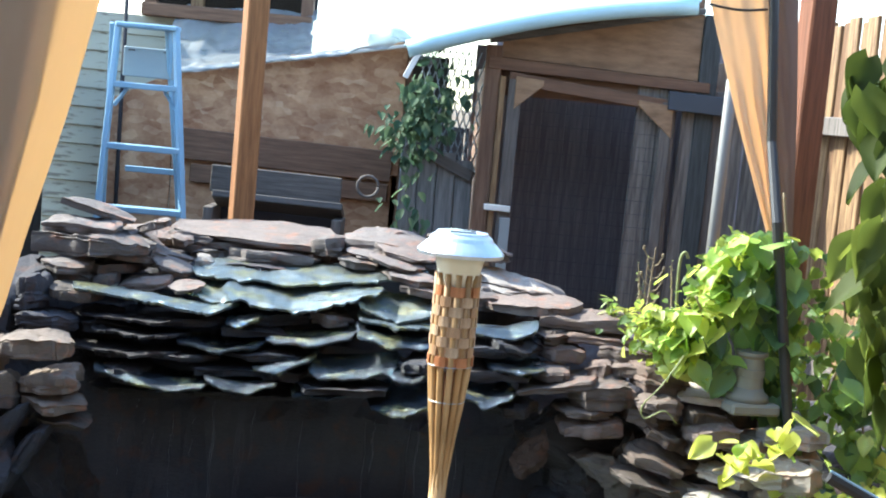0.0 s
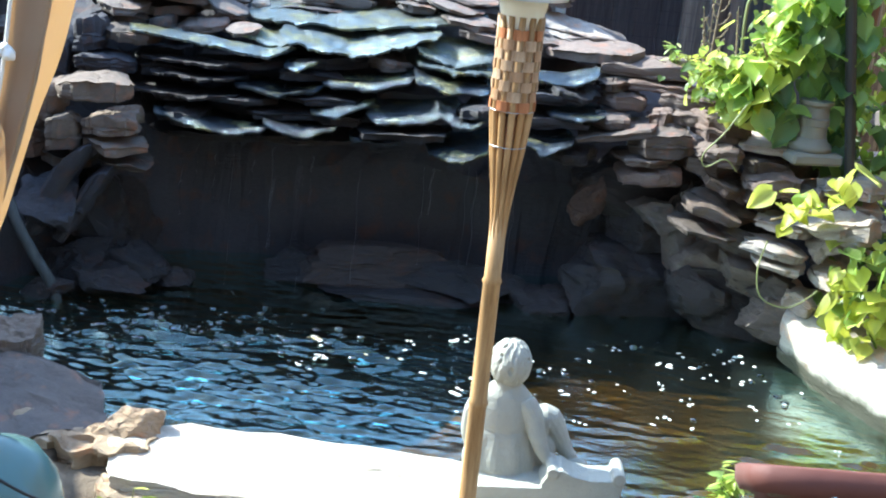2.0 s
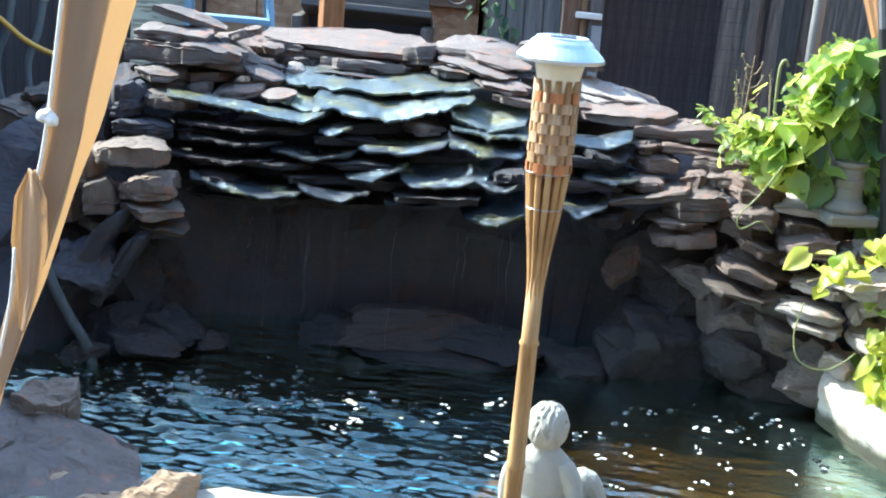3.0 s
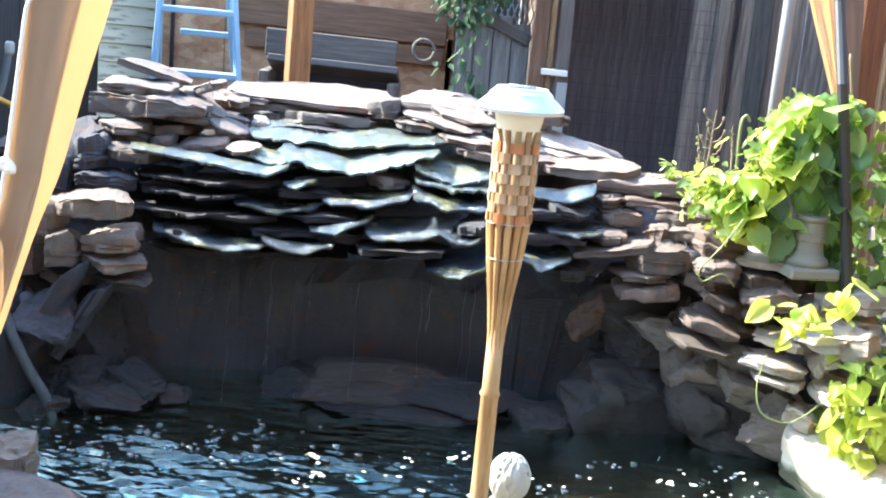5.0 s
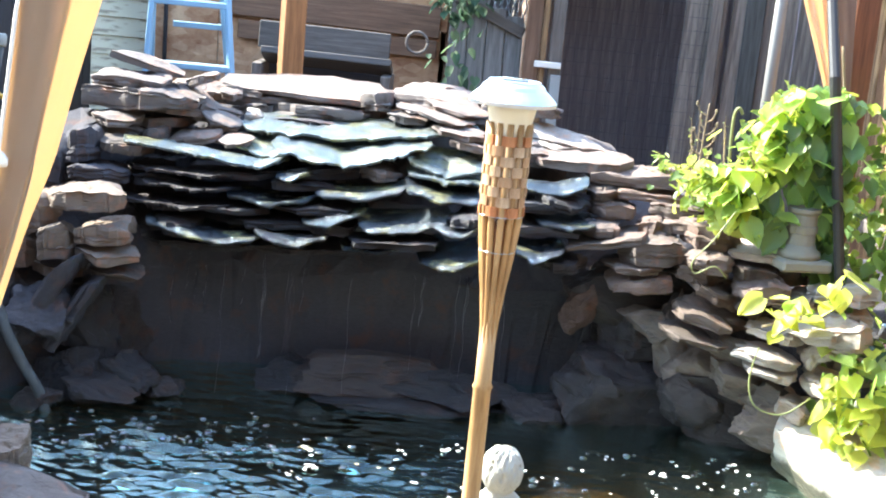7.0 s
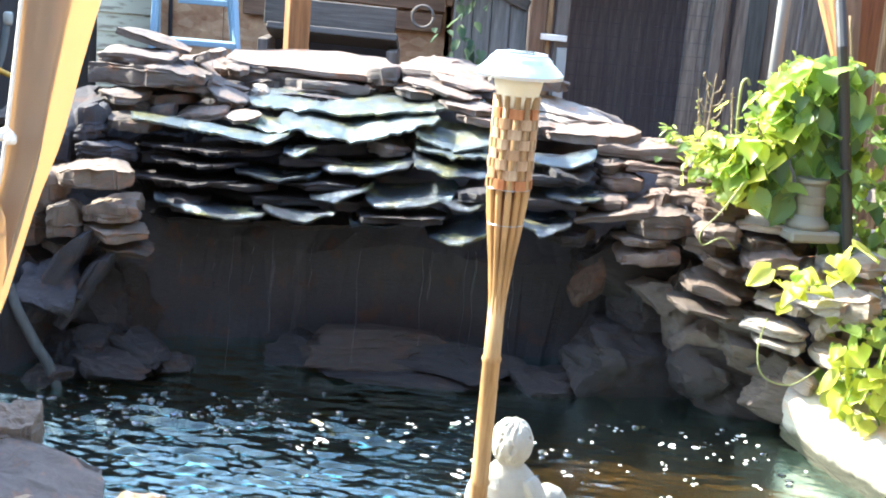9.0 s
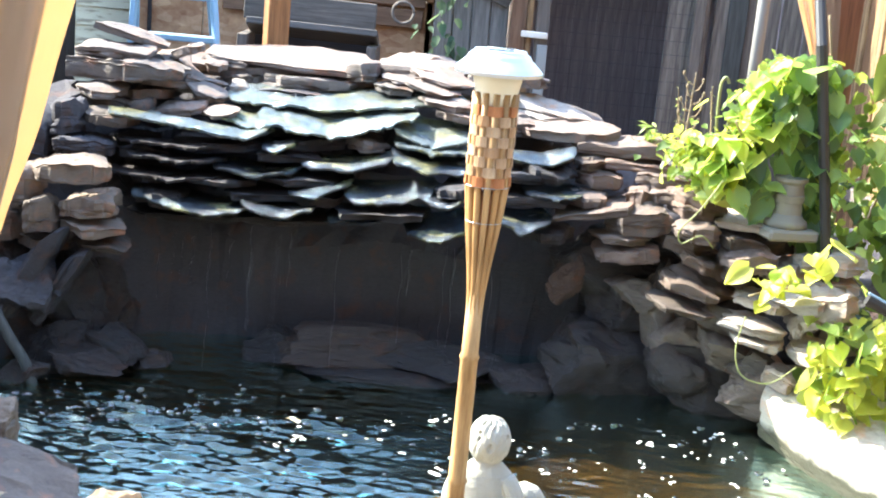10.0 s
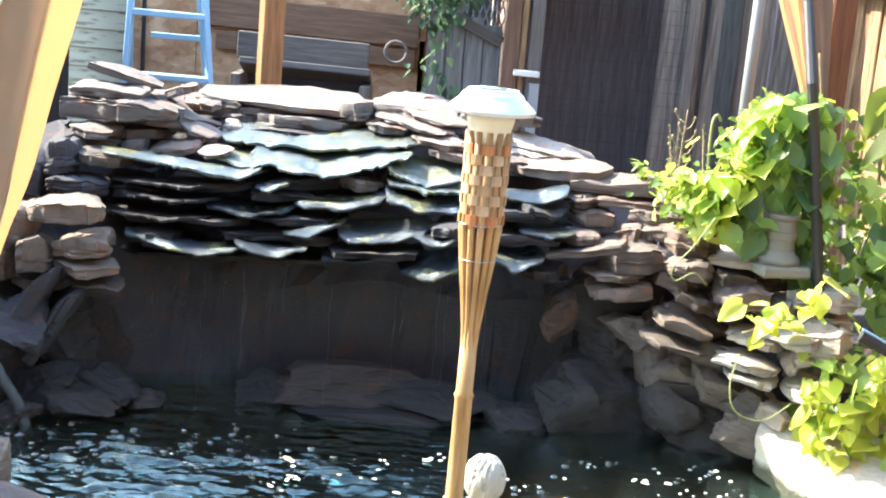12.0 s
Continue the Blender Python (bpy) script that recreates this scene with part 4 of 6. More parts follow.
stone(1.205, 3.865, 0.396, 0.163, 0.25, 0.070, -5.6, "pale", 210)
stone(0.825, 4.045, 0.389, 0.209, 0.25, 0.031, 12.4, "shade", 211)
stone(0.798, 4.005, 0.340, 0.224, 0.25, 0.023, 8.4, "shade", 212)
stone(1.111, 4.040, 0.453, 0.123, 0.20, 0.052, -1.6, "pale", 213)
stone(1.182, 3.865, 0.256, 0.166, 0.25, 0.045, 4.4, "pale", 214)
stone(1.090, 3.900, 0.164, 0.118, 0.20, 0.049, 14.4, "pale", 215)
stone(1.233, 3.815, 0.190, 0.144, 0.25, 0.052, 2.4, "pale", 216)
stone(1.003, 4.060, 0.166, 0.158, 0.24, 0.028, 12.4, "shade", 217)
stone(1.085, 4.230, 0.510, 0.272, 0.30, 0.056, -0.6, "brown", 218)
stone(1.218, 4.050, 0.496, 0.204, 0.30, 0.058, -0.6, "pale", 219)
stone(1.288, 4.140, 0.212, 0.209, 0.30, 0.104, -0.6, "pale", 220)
build_streams()


# ---- the near bank ----
def loose_stone(name, label, x, y, z, w, d, h, spin, mat, seed, rough=1.0, lean=0, pitch=0, fine=2):
    ob = part(name, slab_bm(w, d, h, seed, rough, 3.2, fine), mat, m=pose(x, y, z, pitch, lean, spin), smooth="edges")
    return tagged(ob, label, "stone", "stones round the pond")


loose_stone("bank_slab", "broad sunlit limestone slab on the pond's edge", -0.19, 2.70, -0.005, 1.12, 0.34, 0.08, -4, BANK, 301, 0.7, 0, 0, 3)
loose_stone("flat_rock", "shaded brown rock under the limestone slab", -0.28, 2.50, -0.13, 0.70, 0.26, 0.12, -6, EDGE, 311, 1.6)
loose_stone("edge_rock", "rough broken tan rock beside the slab", -0.69, 2.75, -0.05, 0.24, 0.17, 0.135, 20, EDGE, 322, 1.8)
part("edge_rock", rock_bm(0.15, 0.11, 0.16, 61), EDGE, m=pose(-0.655, 2.82, 0.05, 0, 18, 15), smooth="edges")
tagged(bpy.data.objects["edge_rock.001"], "pointed pale tan rock between slab and flat stone", "stone", "stones round the pond")
loose_stone("edge_rock", "small rust-coloured rock at the slab's end", -0.60, 2.60, -0.08, 0.16, 0.16, 0.13, -10, EDGE, 303, 1.1)
loose_stone("flat_rock", "large flat purple-grey rock at the pond's edge", -1.06, 2.98, -0.04, 0.66, 0.44, 0.14, -14, DRY, 317, 1.6, 9)
loose_stone("flat_rock", "brown rock wedged under the flat stone", -0.80, 2.86, -0.10, 0.34, 0.22, 0.14, 15, EDGE, 305, 1.8, 6)
loose_stone("edge_rock", "brown block standing on the bank", -1.055, 3.22, 0.0, 0.17, 0.15, 0.14, 12, TAN, 306, 1.4)
loose_stone("white_slab", "sun-bleached white slab sloping into the water", 1.375, 3.66, 0.01, 0.80, 0.54, 0.14, -62, SHORE, 307, 0.4, 8, 11)
loose_stone("flat_rock", "pinkish flat rock below the statue", 0.50, 2.66, -0.03, 0.66, 0.24, 0.085, 4, BROWN, 308, 1.4)
loose_stone("flat_rock", "mossy rock at the water's edge behind the planter", 1.02, 2.80, -0.10, 0.5, 0.3, 0.1, -4, DRY, 309)


# ---- the solar torch ----
def build_torch():
    t = thing("solar_torch", pose(0.11, 2.55, 0, 0, 0.3, 0), "bamboo garden torch with woven basket and solar lamp top", "torch")
    pole = [(0.0185, -0.1), (0.018, 0.08), (0.021, 0.086), (0.018, 0.092), (0.0178, 0.325), (0.021, 0.332), (0.0178, 0.34),
            (0.0172, 0.585), (0.0205, 0.592), (0.0165, 0.6), (0.0165, 0.74)]
    part("pole", lathe(pole, 16), BAMBOO, t, smooth=True)
    slat = tube([(0, 0.0112, 0.655), (0, 0.0138, 0.72), (0, 0.0195, 0.785), (0, 0.028, 0.855), (0, 0.0355, 0.93), (0, 0.0385, 1.112)], [0.0042, 0.0044, 0.0054, 0.0064, 0.0068, 0.0066], 6)
    slat_me = mesh_of("slat", slat, BAMBOO, True)
    for i in range(12):
        piece("slat", slat_me, t, pose(0, 0, 0, 0, 0, 30 * i))
    cell = bmesh.new()
    bmesh.ops.create_grid(cell, x_segments=4, y_segments=2, size=0.5)
    for v in cell.verts:
        x, zz = v.co.x, v.co.y
        v.co = Vector((x * 0.0232, 0.0398 - 0.010 * x * x, zz * 0.0192))
    r = bmesh.ops.extrude_face_region(cell, geom=cell.faces[:])
    for v in r["geom"]:
        if isinstance(v, bmesh.types.BMVert):
            v.co.y += 0.0022
    orange_me = mesh_of("weave_strip", cell.copy(), ORANGEWEAVE)
    cell_me = mesh_of("weave_strip", cell, WEAVE)
    for row in range(8):
        for i in range(12):
            out = (row + i) % 2
            s = 1.0 + (0.06 if out else -0.05)
            m = pose(0, 0, 0.945 + row * 0.0192, 0, 0, 30 * i + 15 * 0 + 15 * (0 if out else 0)) @ Matrix.Diagonal((1.0, s, 1.0, 1))
            piece("weave_strip", orange_me if row in (0, 7) else cell_me, t, m)
    part("inner_cone", lathe([(0.012, 0.74), (0.020, 0.80), (0.029, 0.92)], 24), ORANGEWEAVE, t, "orange bamboo showing between the slats", smooth=True)
    part("liner", lathe([(0.030, 0.93), (0.034, 1.09)], 20), WEAVE, t)
    for z in (0.935, 0.865):
        rr = 0.0425 if z > 0.9 else 0.0345
        ring = tube([(rr * math.cos(a), rr * math.sin(a), z) for a in [2 * math.pi * k / 24 for k in range(25)]], 0.0009, 6)
        part("wire_band", ring, STEEL, t, "thin steel wire band")
    lens = lathe([(0.033, 1.07), (0.0365, 1.095), (0.045, 1.13), (0.0475, 1.148)], 80)
    for k, v in enumerate(lens.verts):
        if k % 2:
            v.co.x, v.co.y = v.co.x * 0.965, v.co.y * 0.965
    part("lens", lens, LENS, t, "frosted cream lamp lens", smooth=True)
    cap = part("cap", lathe([(0.05, 1.143), (0.082, 1.146), (0.083, 1.153), (0.078, 1.159), (0.062, 1.174), (0.058, 1.181), (0.050, 1.187), (0.049, 1.190)], 36), CAPMETAL, t, "silvery stepped lamp cap")
    part("solar_panel", box(0.05, 0.05, 0.003, 0.001), SOLAR, cap, "dark solar panel", m=pose(0, 0, 1.190))


build_torch()


# ---- statue on the bank ----
def build_statue():
    bm = bmesh.new()

    def blob(x, y, z, rx, ry, rz, turn=(0, 0, 0)):
        bmesh.ops.create_icosphere(bm, subdivisions=3, radius=1, matrix=pose(x, y, z, *turn) @ Matrix.Diagonal((rx, ry, rz, 1)))

    def outline(points, y0, y1):
        fr = [bm.verts.new((x, y0, z)) for x, z in points]
        bk = [bm.verts.new((x, y1, z)) for x, z in points]
        bm.faces.new(fr)
        bm.faces.new(list(reversed(bk)))
        for k in range(len(points)):
            q = (k + 1) % len(points)
            bm.faces.new((fr[k], bk[k], bk[q], fr[q]))

    blob(0.182, 2.75, 0.345, 0.040, 0.042, 0.052)
    rng = random.Random(9)
    for k in range(120):
        a = 2 * math.pi * rng.random()
        e0 = rng.uniform(0.1, 1.45)
        swirl = rng.uniform(-0.5, 0.5)
        pts = []
        for q in range(8):
            e = e0 - 1.3 * q / 7
            aa = a + swirl * q / 7 + 0.08 * math.sin(q * 1.6 + k)
            lift = 1.0 + 0.03 * math.sin(q * 0.9 + k)
            pts.append((0.182 + 0.042 * lift * math.cos(aa) * math.cos(e), 2.75 + 0.044 * lift * math.sin(aa) * math.cos(e), 0.347 + 0.052 * lift * math.sin(e)))
        tube(pts, [0.0022, 0.0036, 0.004, 0.0042, 0.0042, 0.004, 0.003, 0.0016], 5, bm)
    body = []
    for z, rx, ry in ((0.098, 0.076, 0.056), (0.112, 0.083, 0.060), (0.135, 0.080, 0.058), (0.165, 0.072, 0.052), (0.190, 0.067, 0.047), (0.198, 0.063, 0.044),
                      (0.215, 0.064, 0.045), (0.250, 0.063, 0.042), (0.275, 0.056, 0.036), (0.292, 0.040, 0.028), (0.300, 0.030, 0.026), (0.315, 0.024, 0.022)):
        folds = 0.035 if z < 0.19 else 0.012
        body.append([bm.verts.new((0.180 + rx * math.cos(a) * (1 + folds * math.sin(11 * a + 14 * z)), 2.75 + ry * math.sin(a) * (1 + folds * math.sin(11 * a + 14 * z)), z))
                     for a in [2 * math.pi * k / 48 for k in range(48)]])
    for ra, rb in zip(body, body[1:]):
        for k in range(48):
            bm.faces.new((ra[k], ra[(k + 1) % 48], rb[(k + 1) % 48], rb[k]))
    bm.faces.new(list(reversed(body[0])))
    bm.faces.new(body[-1])
    tube(curve_points([(0.222, 2.735, 0.268), (0.243, 2.725, 0.235), (0.255, 2.715, 0.195), (0.272, 2.708, 0.160), (0.290, 2.705, 0.140)], 14), [0.020, 0.022, 0.0225, 0.022, 0.021, 0.020, 0.0195, 0.019, 0.018, 0.017, 0.015, 0.0135, 0.013, 0.014, 0.011], 14, bm)
    tube(curve_points([(0.136, 2.75, 0.265), (0.114, 2.765, 0.225), (0.108, 2.78, 0.165), (0.12, 2.79, 0.12)], 12), [0.019, 0.021, 0.022, 0.022, 0.021, 0.020, 0.019, 0.018, 0.017, 0.016, 0.015, 0.014, 0.012], 14, bm)
    tube(curve_points([(0.215, 2.775, 0.155), (0.250, 2.785, 0.190), (0.278, 2.79, 0.205), (0.302, 2.79, 0.178), (0.325, 2.785, 0.140), (0.345, 2.775, 0.122)], 16), [0.036, 0.038, 0.039, 0.039, 0.038, 0.037, 0.036, 0.034, 0.031, 0.028, 0.025, 0.022, 0.020, 0.018, 0.016, 0.015, 0.012], 14, bm)
    blob(0.352, 2.768, 0.116, 0.026, 0.016, 0.012)
    blob(0.255, 2.775, 0.140, 0.05, 0.040, 0.045)
    outline([(0.105, 0.0), (0.29, 0.0), (0.29, 0.112), (0.105, 0.10)], 2.64, 2.84)
    outline([(0.10, -0.1), (0.31, -0.1), (0.31, -0.002), (0.10, -0.002)], 2.66, 2.84)
    outline([(0.275, 0.05), (0.36, 0.055), (0.425, 0.075), (0.440, 0.11), (0.445, 0.145), (0.41, 0.140), (0.37, 0.137), (0.335, 0.143), (0.31, 0.155), (0.285, 0.150), (0.268, 0.12)], 2.64, 2.72)
    for sx, sz, sr in ((0.432, 0.146, 0.014), (0.290, 0.146, 0.012)):
        tube([(sx, 2.637, sz), (sx, 2.68, sz), (sx, 2.723, sz)], sr, 20, bm)
    outline([(0.26, -0.02), (0.31, -0.02), (0.31, 0.09), (0.26, 0.09)], 2.66, 2.74)
    bmesh.ops.recalc_face_normals(bm, faces=bm.faces[:])
    ob = part("statue", bm, PLASTER)
    rm = ob.modifiers.new("remesh", "REMESH")
    rm.mode, rm.voxel_size, rm.use_smooth_shade = "VOXEL", 0.0022, True
    tagged(ob, "pale cast-stone seated figure statue on a scroll bench", "statue")


build_statue()


# ---- planter, jar and small plants in front ----
def build_planter():
    p = thing("planter", pose(0.97, 2.39, 0.04, -25, 0, 2), "long terracotta planter with a thick rim, tipped back", "planter")
    bm = bmesh.new()
    rings = []
    for hw, hd, z in ((0.25, 0.05, -0.08), (0.285, 0.08, 0.21), (0.312, 0.10, 0.214), (0.322, 0.105, 0.236), (0.322, 0.105, 0.262), (0.312, 0.095, 0.267),
                      (0.295, 0.08, 0.262), (0.29, 0.078, 0.21)):
        ring = []
        for k in range(32):
            a = 2 * math.pi * k / 32
            r = (abs(math.cos(a)) ** 6 + abs(math.sin(a)) ** 6) ** (-1 / 6)
            ring.append(bm.verts.new((hw * r * math.cos(a), hd * r * math.sin(a), z)))
        rings.append(ring)
    for a, b in zip(rings, rings[1:]):
        for k in range(32):
            bm.faces.new((a[k], a[(k + 1) % 32], b[(k + 1) % 32], b[k]))
    bm.faces.new(list(reversed(rings[0])))
    part("body", bm, TERRA, p, smooth=True)
    part("soil", box(0.57, 0.15, 0.02, 0.006), SOIL, p, "dark potting soil", m=pose(0, 0, 0.205))
    g = part("hand_tool", tube(curve_points([(0.70, 2.22, -0.1), (0.70, 2.22, 0.22), (0.71, 2.22, 0.315), (0.735, 2.22, 0.335), (0.765, 2.22, 0.30), (0.775, 2.22, -0.1)], 20), 0.011, 10), BLUEPLASTIC, smooth=True)
    tagged(g, "curved blue-grey plastic handle before the planter", "handle")


build_planter()


def build_jar():
    j = thing("garden_jar", pose(-0.80, 2.36, -0.065, 0, 0, 0), "teal glazed round jar with a flared pale rim", "jar")
    part("body", lathe([(0.05, 0), (0.10, 0.03), (0.128, 0.10), (0.132, 0.16), (0.118, 0.23), (0.08, 0.285), (0.02, 0.31), (0.002, 0.312)], 36), TEAL, j, smooth=True)
    profile = [(0.0, 0.05), (0.03, 0.10), (0.10, 0.128), (0.16, 0.132), (0.23, 0.118), (0.285, 0.08), (0.31, 0.02)]

    def around(a, z):
        for (z0, r0), (z1, r1) in zip(profile, profile[1:]):
            if z0 <= z <= z1:
                r = r0 + (r1 - r0) * (z - z0) / (z1 - z0) + 0.002
        return (r * math.sin(math.radians(a)), -r * math.cos(math.radians(a)), z)

    for a0, a1, z0, z1 in ((-55, 62, 0.245, 0.13), (15, 80, 0.275, 0.19)):
        part("seam", tube([around(a0 + (a1 - a0) * k / 20, z0 + (z1 - z0) * (k / 20) ** 1.3) for k in range(21)], 0.0028, 6), BLACK, j, "thin dark seam line", smooth=True)
    part("spout", lathe([(0.016, 0), (0.020, 0.025), (0.030, 0.045), (0.032, 0.048), (0.027, 0.048), (0.016, 0.025)], 24), TEAL, j, "flared spout", m=pose(0.112, -0.02, 0.15, 0, 80, -6), smooth=True)
    # white trim stands for sunlight on the spout's flange
    part("lip", tube([(0.030 * math.cos(a), 0.030 * math.sin(a), 0.048) for a in [2 * math.pi * k / 24 for k in range(25)]], 0.003, 6), TRIM, j, "lip coloured white for its sunlit flange", m=pose(0.112, -0.02, 0.15, 0, 80, -6), smooth=True)


build_jar()


def leaf_mesh(name, length, width, mat, seed=1, heart=True):
    """A cupped leaf in x, y with its stalk end at the origin."""
    rng = random.Random(seed)
    bm = bmesh.new()
    rows = []
    n = 7
    for j in range(n + 1):
        t = j / n
        half = width / 2 * max(0.0, 1 - abs((t - 0.30) / (0.70 if t > 0.30 else 0.45)) ** (1.45 if t > 0.30 else 2.0)) ** (0.95 if t > 0.30 else 0.6) * (0.5 + 0.5 * min(1, t * 5)) if heart else width / 2 * math.sin(math.pi * (0.06 + 0.94 * t))
        back = -0.07 * length * (1 - t) ** 3 if heart else 0
        row = []
        for k in range(-3, 4):
            u = k / 3
            y = t * length + back * abs(u) * 1.6
            z = 0.22 * width * abs(u) ** 1.6 * 0.6 - 0.14 * length * t * t + 0.012 * rng.uniform(-1, 1) * abs(u)
            row.append(bm.verts.new((half * u, y, z)))
        rows.append(row)
    for a, b in zip(rows, rows[1:]):
        for k in range(6):
            bm.faces.new((a[k], a[k + 1], b[k + 1], b[k]))
    return mesh_of(name, bm, mat, True)


def scatter_leaves(parent, meshes, count, seed, place, size, seek=0.0, droop=(-1.15, 0.1), face=0.9):
    """Leaves at random; the share seek of them turn their faces up and towards the light."""
    rng = random.Random(seed)
    for _ in range(count):
        p = place(rng)
        s = rng.uniform(*size)
        if rng.random() < seek:
            up = (SUN * 0.9 + Vector((0, -0.45, 0.3)) + 0.45 * Vector((rng.gauss(0, 1), rng.gauss(0, 1), rng.gauss(0, 1)))).normalized()
            tip = Vector((rng.gauss(-0.2, 0.7), -0.7, -0.5))
            tip = (tip - up * tip.dot(up)).normalized()
            m = Matrix.Translation(p) @ Matrix((tip.cross(up), tip, up)).transposed().to_4x4()
        else:
            m = Matrix.Translation(p) @ Euler((rng.uniform(*droop), rng.uniform(-0.4, 0.4), rng.gauss(0, face) + math.pi)).to_matrix().to_4x4()
        piece("leaf", rng.choice(meshes), parent, m @ Matrix.Diagonal((s, s, s, 1)))


VINE_LEAVES = [leaf_mesh("leaf", 1.0, w, LEAF, k) for k, w in enumerate((0.82, 0.9, 1.0))]
VINE_SHADED = [leaf_mesh("leaf", 1.0, w, SHADEDLEAF, k + 30) for k, w in enumerate((0.82, 0.92, 1.0))]
YOUNG = [leaf_mesh("leaf", 1.0, w, YELLOWLEAF, k + 50) for k, w in enumerate((0.8, 0.95))]
HANGING = [leaf_mesh("leaf", 1.0, w, HANGLEAF, k + 60) for k, w in enumerate((0.6, 0.7, 0.8))]
SHADE_LEAVES = [leaf_mesh("leaf", 1.0, w, DARKLEAF, k + 9) for k, w in enumerate((0.6, 0.7, 0.8))]
YELLOW_NARROW = [leaf_mesh("leaf", 1.0, 0.35, YELLOWLEAF, 22, False)]
NARROW = [leaf_mesh("leaf", 1.0, 0.35, LEAF, 21, False)]


def build_vine():
    v = thing("climbing_vine", pose(0, 0, 0), "climbing vine with large bright green heart-shaped leaves", "vine")
    for c in ([(1.30, 4.2, 0.40), (1.22, 4.2, 0.75), (1.2, 4.15, 1.0), (1.15, 4.12, 1.25)], [(1.2, 4.1, 0.5), (1.03, 4.1, 0.70), (0.90, 4.05, 0.92)],
              [(1.45, 3.9, 0.2), (1.3, 3.85, 0.36), (1.1, 3.84, 0.47), (0.95, 3.8, 0.45)], [(1.3, 4.1, 0.45), (1.40, 4.15, 0.80), (1.36, 4.2, 1.08)]):
        part("stem", tube(curve_points(c, 18), 0.004, 6), DRYSTEM, v, smooth=True)

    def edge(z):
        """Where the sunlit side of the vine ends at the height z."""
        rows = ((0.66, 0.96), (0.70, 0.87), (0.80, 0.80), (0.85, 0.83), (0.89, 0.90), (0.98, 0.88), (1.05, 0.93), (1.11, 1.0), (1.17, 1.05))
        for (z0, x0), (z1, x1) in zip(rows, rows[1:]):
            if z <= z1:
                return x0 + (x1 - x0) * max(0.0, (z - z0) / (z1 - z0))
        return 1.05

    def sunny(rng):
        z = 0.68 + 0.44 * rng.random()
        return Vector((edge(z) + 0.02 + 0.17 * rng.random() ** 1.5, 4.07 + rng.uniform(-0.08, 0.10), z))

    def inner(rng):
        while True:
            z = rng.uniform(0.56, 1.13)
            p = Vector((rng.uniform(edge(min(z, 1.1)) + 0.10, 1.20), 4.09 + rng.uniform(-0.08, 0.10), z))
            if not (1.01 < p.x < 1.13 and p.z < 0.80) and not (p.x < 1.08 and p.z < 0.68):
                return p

    def beyond(rng):
        z = rng.uniform(0.46, 1.10)
        return Vector((rng.uniform(1.17, 1.52), 4.05 + rng.uniform(-0.08, 0.16), z))

    def fringe(rng):
        return Vector((rng.gauss(0.83, 0.055), 4.1 + rng.uniform(-0.08, 0.08), rng.gauss(0.79, 0.05)))

    def low(rng):
        t = rng.random()
        return Vector((0.95 + 0.22 * t + rng.gauss(0, 0.025), 3.78 + rng.uniform(-0.06, 0.06), 0.47 + 0.13 * t + rng.gauss(0, 0.022)))

    def right(rng):
        x = rng.uniform(1.13, 1.5)
        return Vector((x, 3.73 + rng.uniform(-0.12, 0.1), rng.uniform(0.13, 0.42 + 0.1 * (x - 1.13))))

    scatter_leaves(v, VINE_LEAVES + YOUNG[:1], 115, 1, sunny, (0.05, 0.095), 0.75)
    # leaves inside the vine use the shade-coloured copy
    scatter_leaves(v, VINE_SHADED, 150, 6, inner, (0.06, 0.105), 0.06, (-1.5, -0.75), 0.5)
    scatter_leaves(v, VINE_SHADED + VINE_LEAVES, 150, 7, beyond, (0.04, 0.085), 0.3, (-1.4, -0.3), 0.8)
    scatter_leaves(v, VINE_LEAVES + YOUNG, 46, 2, fringe, (0.03, 0.06), 0.6)
    scatter_leaves(v, VINE_LEAVES[:1] + YOUNG, 20, 3, low, (0.05, 0.095), 0.45)
    scatter_leaves(v, VINE_LEAVES[:1] + YOUNG, 130, 4, right, (0.045, 0.09), 0.4)
    rng = random.Random(77)
    src = VINE_LEAVES[1]
    verts, faces = [], []
    base = [q.co.copy() for q in src.vertices]
    quads = [tuple(p.vertices) for p in src.polygons]
    for k in range(700):
        p = sunny(rng) if k < 220 else inner(rng) if k < 300 else fringe(rng) if k < 450 else beyond(rng) if k < 620 else right(rng)
        s = rng.uniform(0.02, 0.055)
        m = Matrix.Translation(p + Vector((0, 0.05, 0))) @ Euler((rng.uniform(-1.2, 0.4), rng.uniform(-0.6, 0.6), rng.uniform(0, 6.28))).to_matrix().to_4x4() @ Matrix.Diagonal((s, s, s, 1))
        n0 = len(verts)
        verts += [m @ q for q in base]
        faces += [tuple(n0 + i for i in f) for f in quads]
    me = bpy.data.meshes.new("small_leaves")
    me.from_pydata(verts, [], faces)
    me.materials.append(SMALL_LEAF)
    mass = piece("small_leaves", me, v, Matrix())
    mass["kind"], mass["label"] = "stuff", "dense small yellow-green leaves"
    for c in ([(0.80, 3.66, 0.80), (0.74, 3.62, 0.72), (0.69, 3.6, 0.665), (0.70, 3.6, 0.63), (0.75, 3.6, 0.655), (0.79, 3.62, 0.62)],
              [(0.93, 3.72, 0.41), (0.91, 3.70, 0.32), (0.93, 3.68, 0.25), (1.01, 3.68, 0.23), (1.09, 3.70, 0.28)]):
        part("tendril", tube(curve_points(c, 26), 0.0021, 6), STEM, v, "pale green tendril", smooth=True)


build_vine()


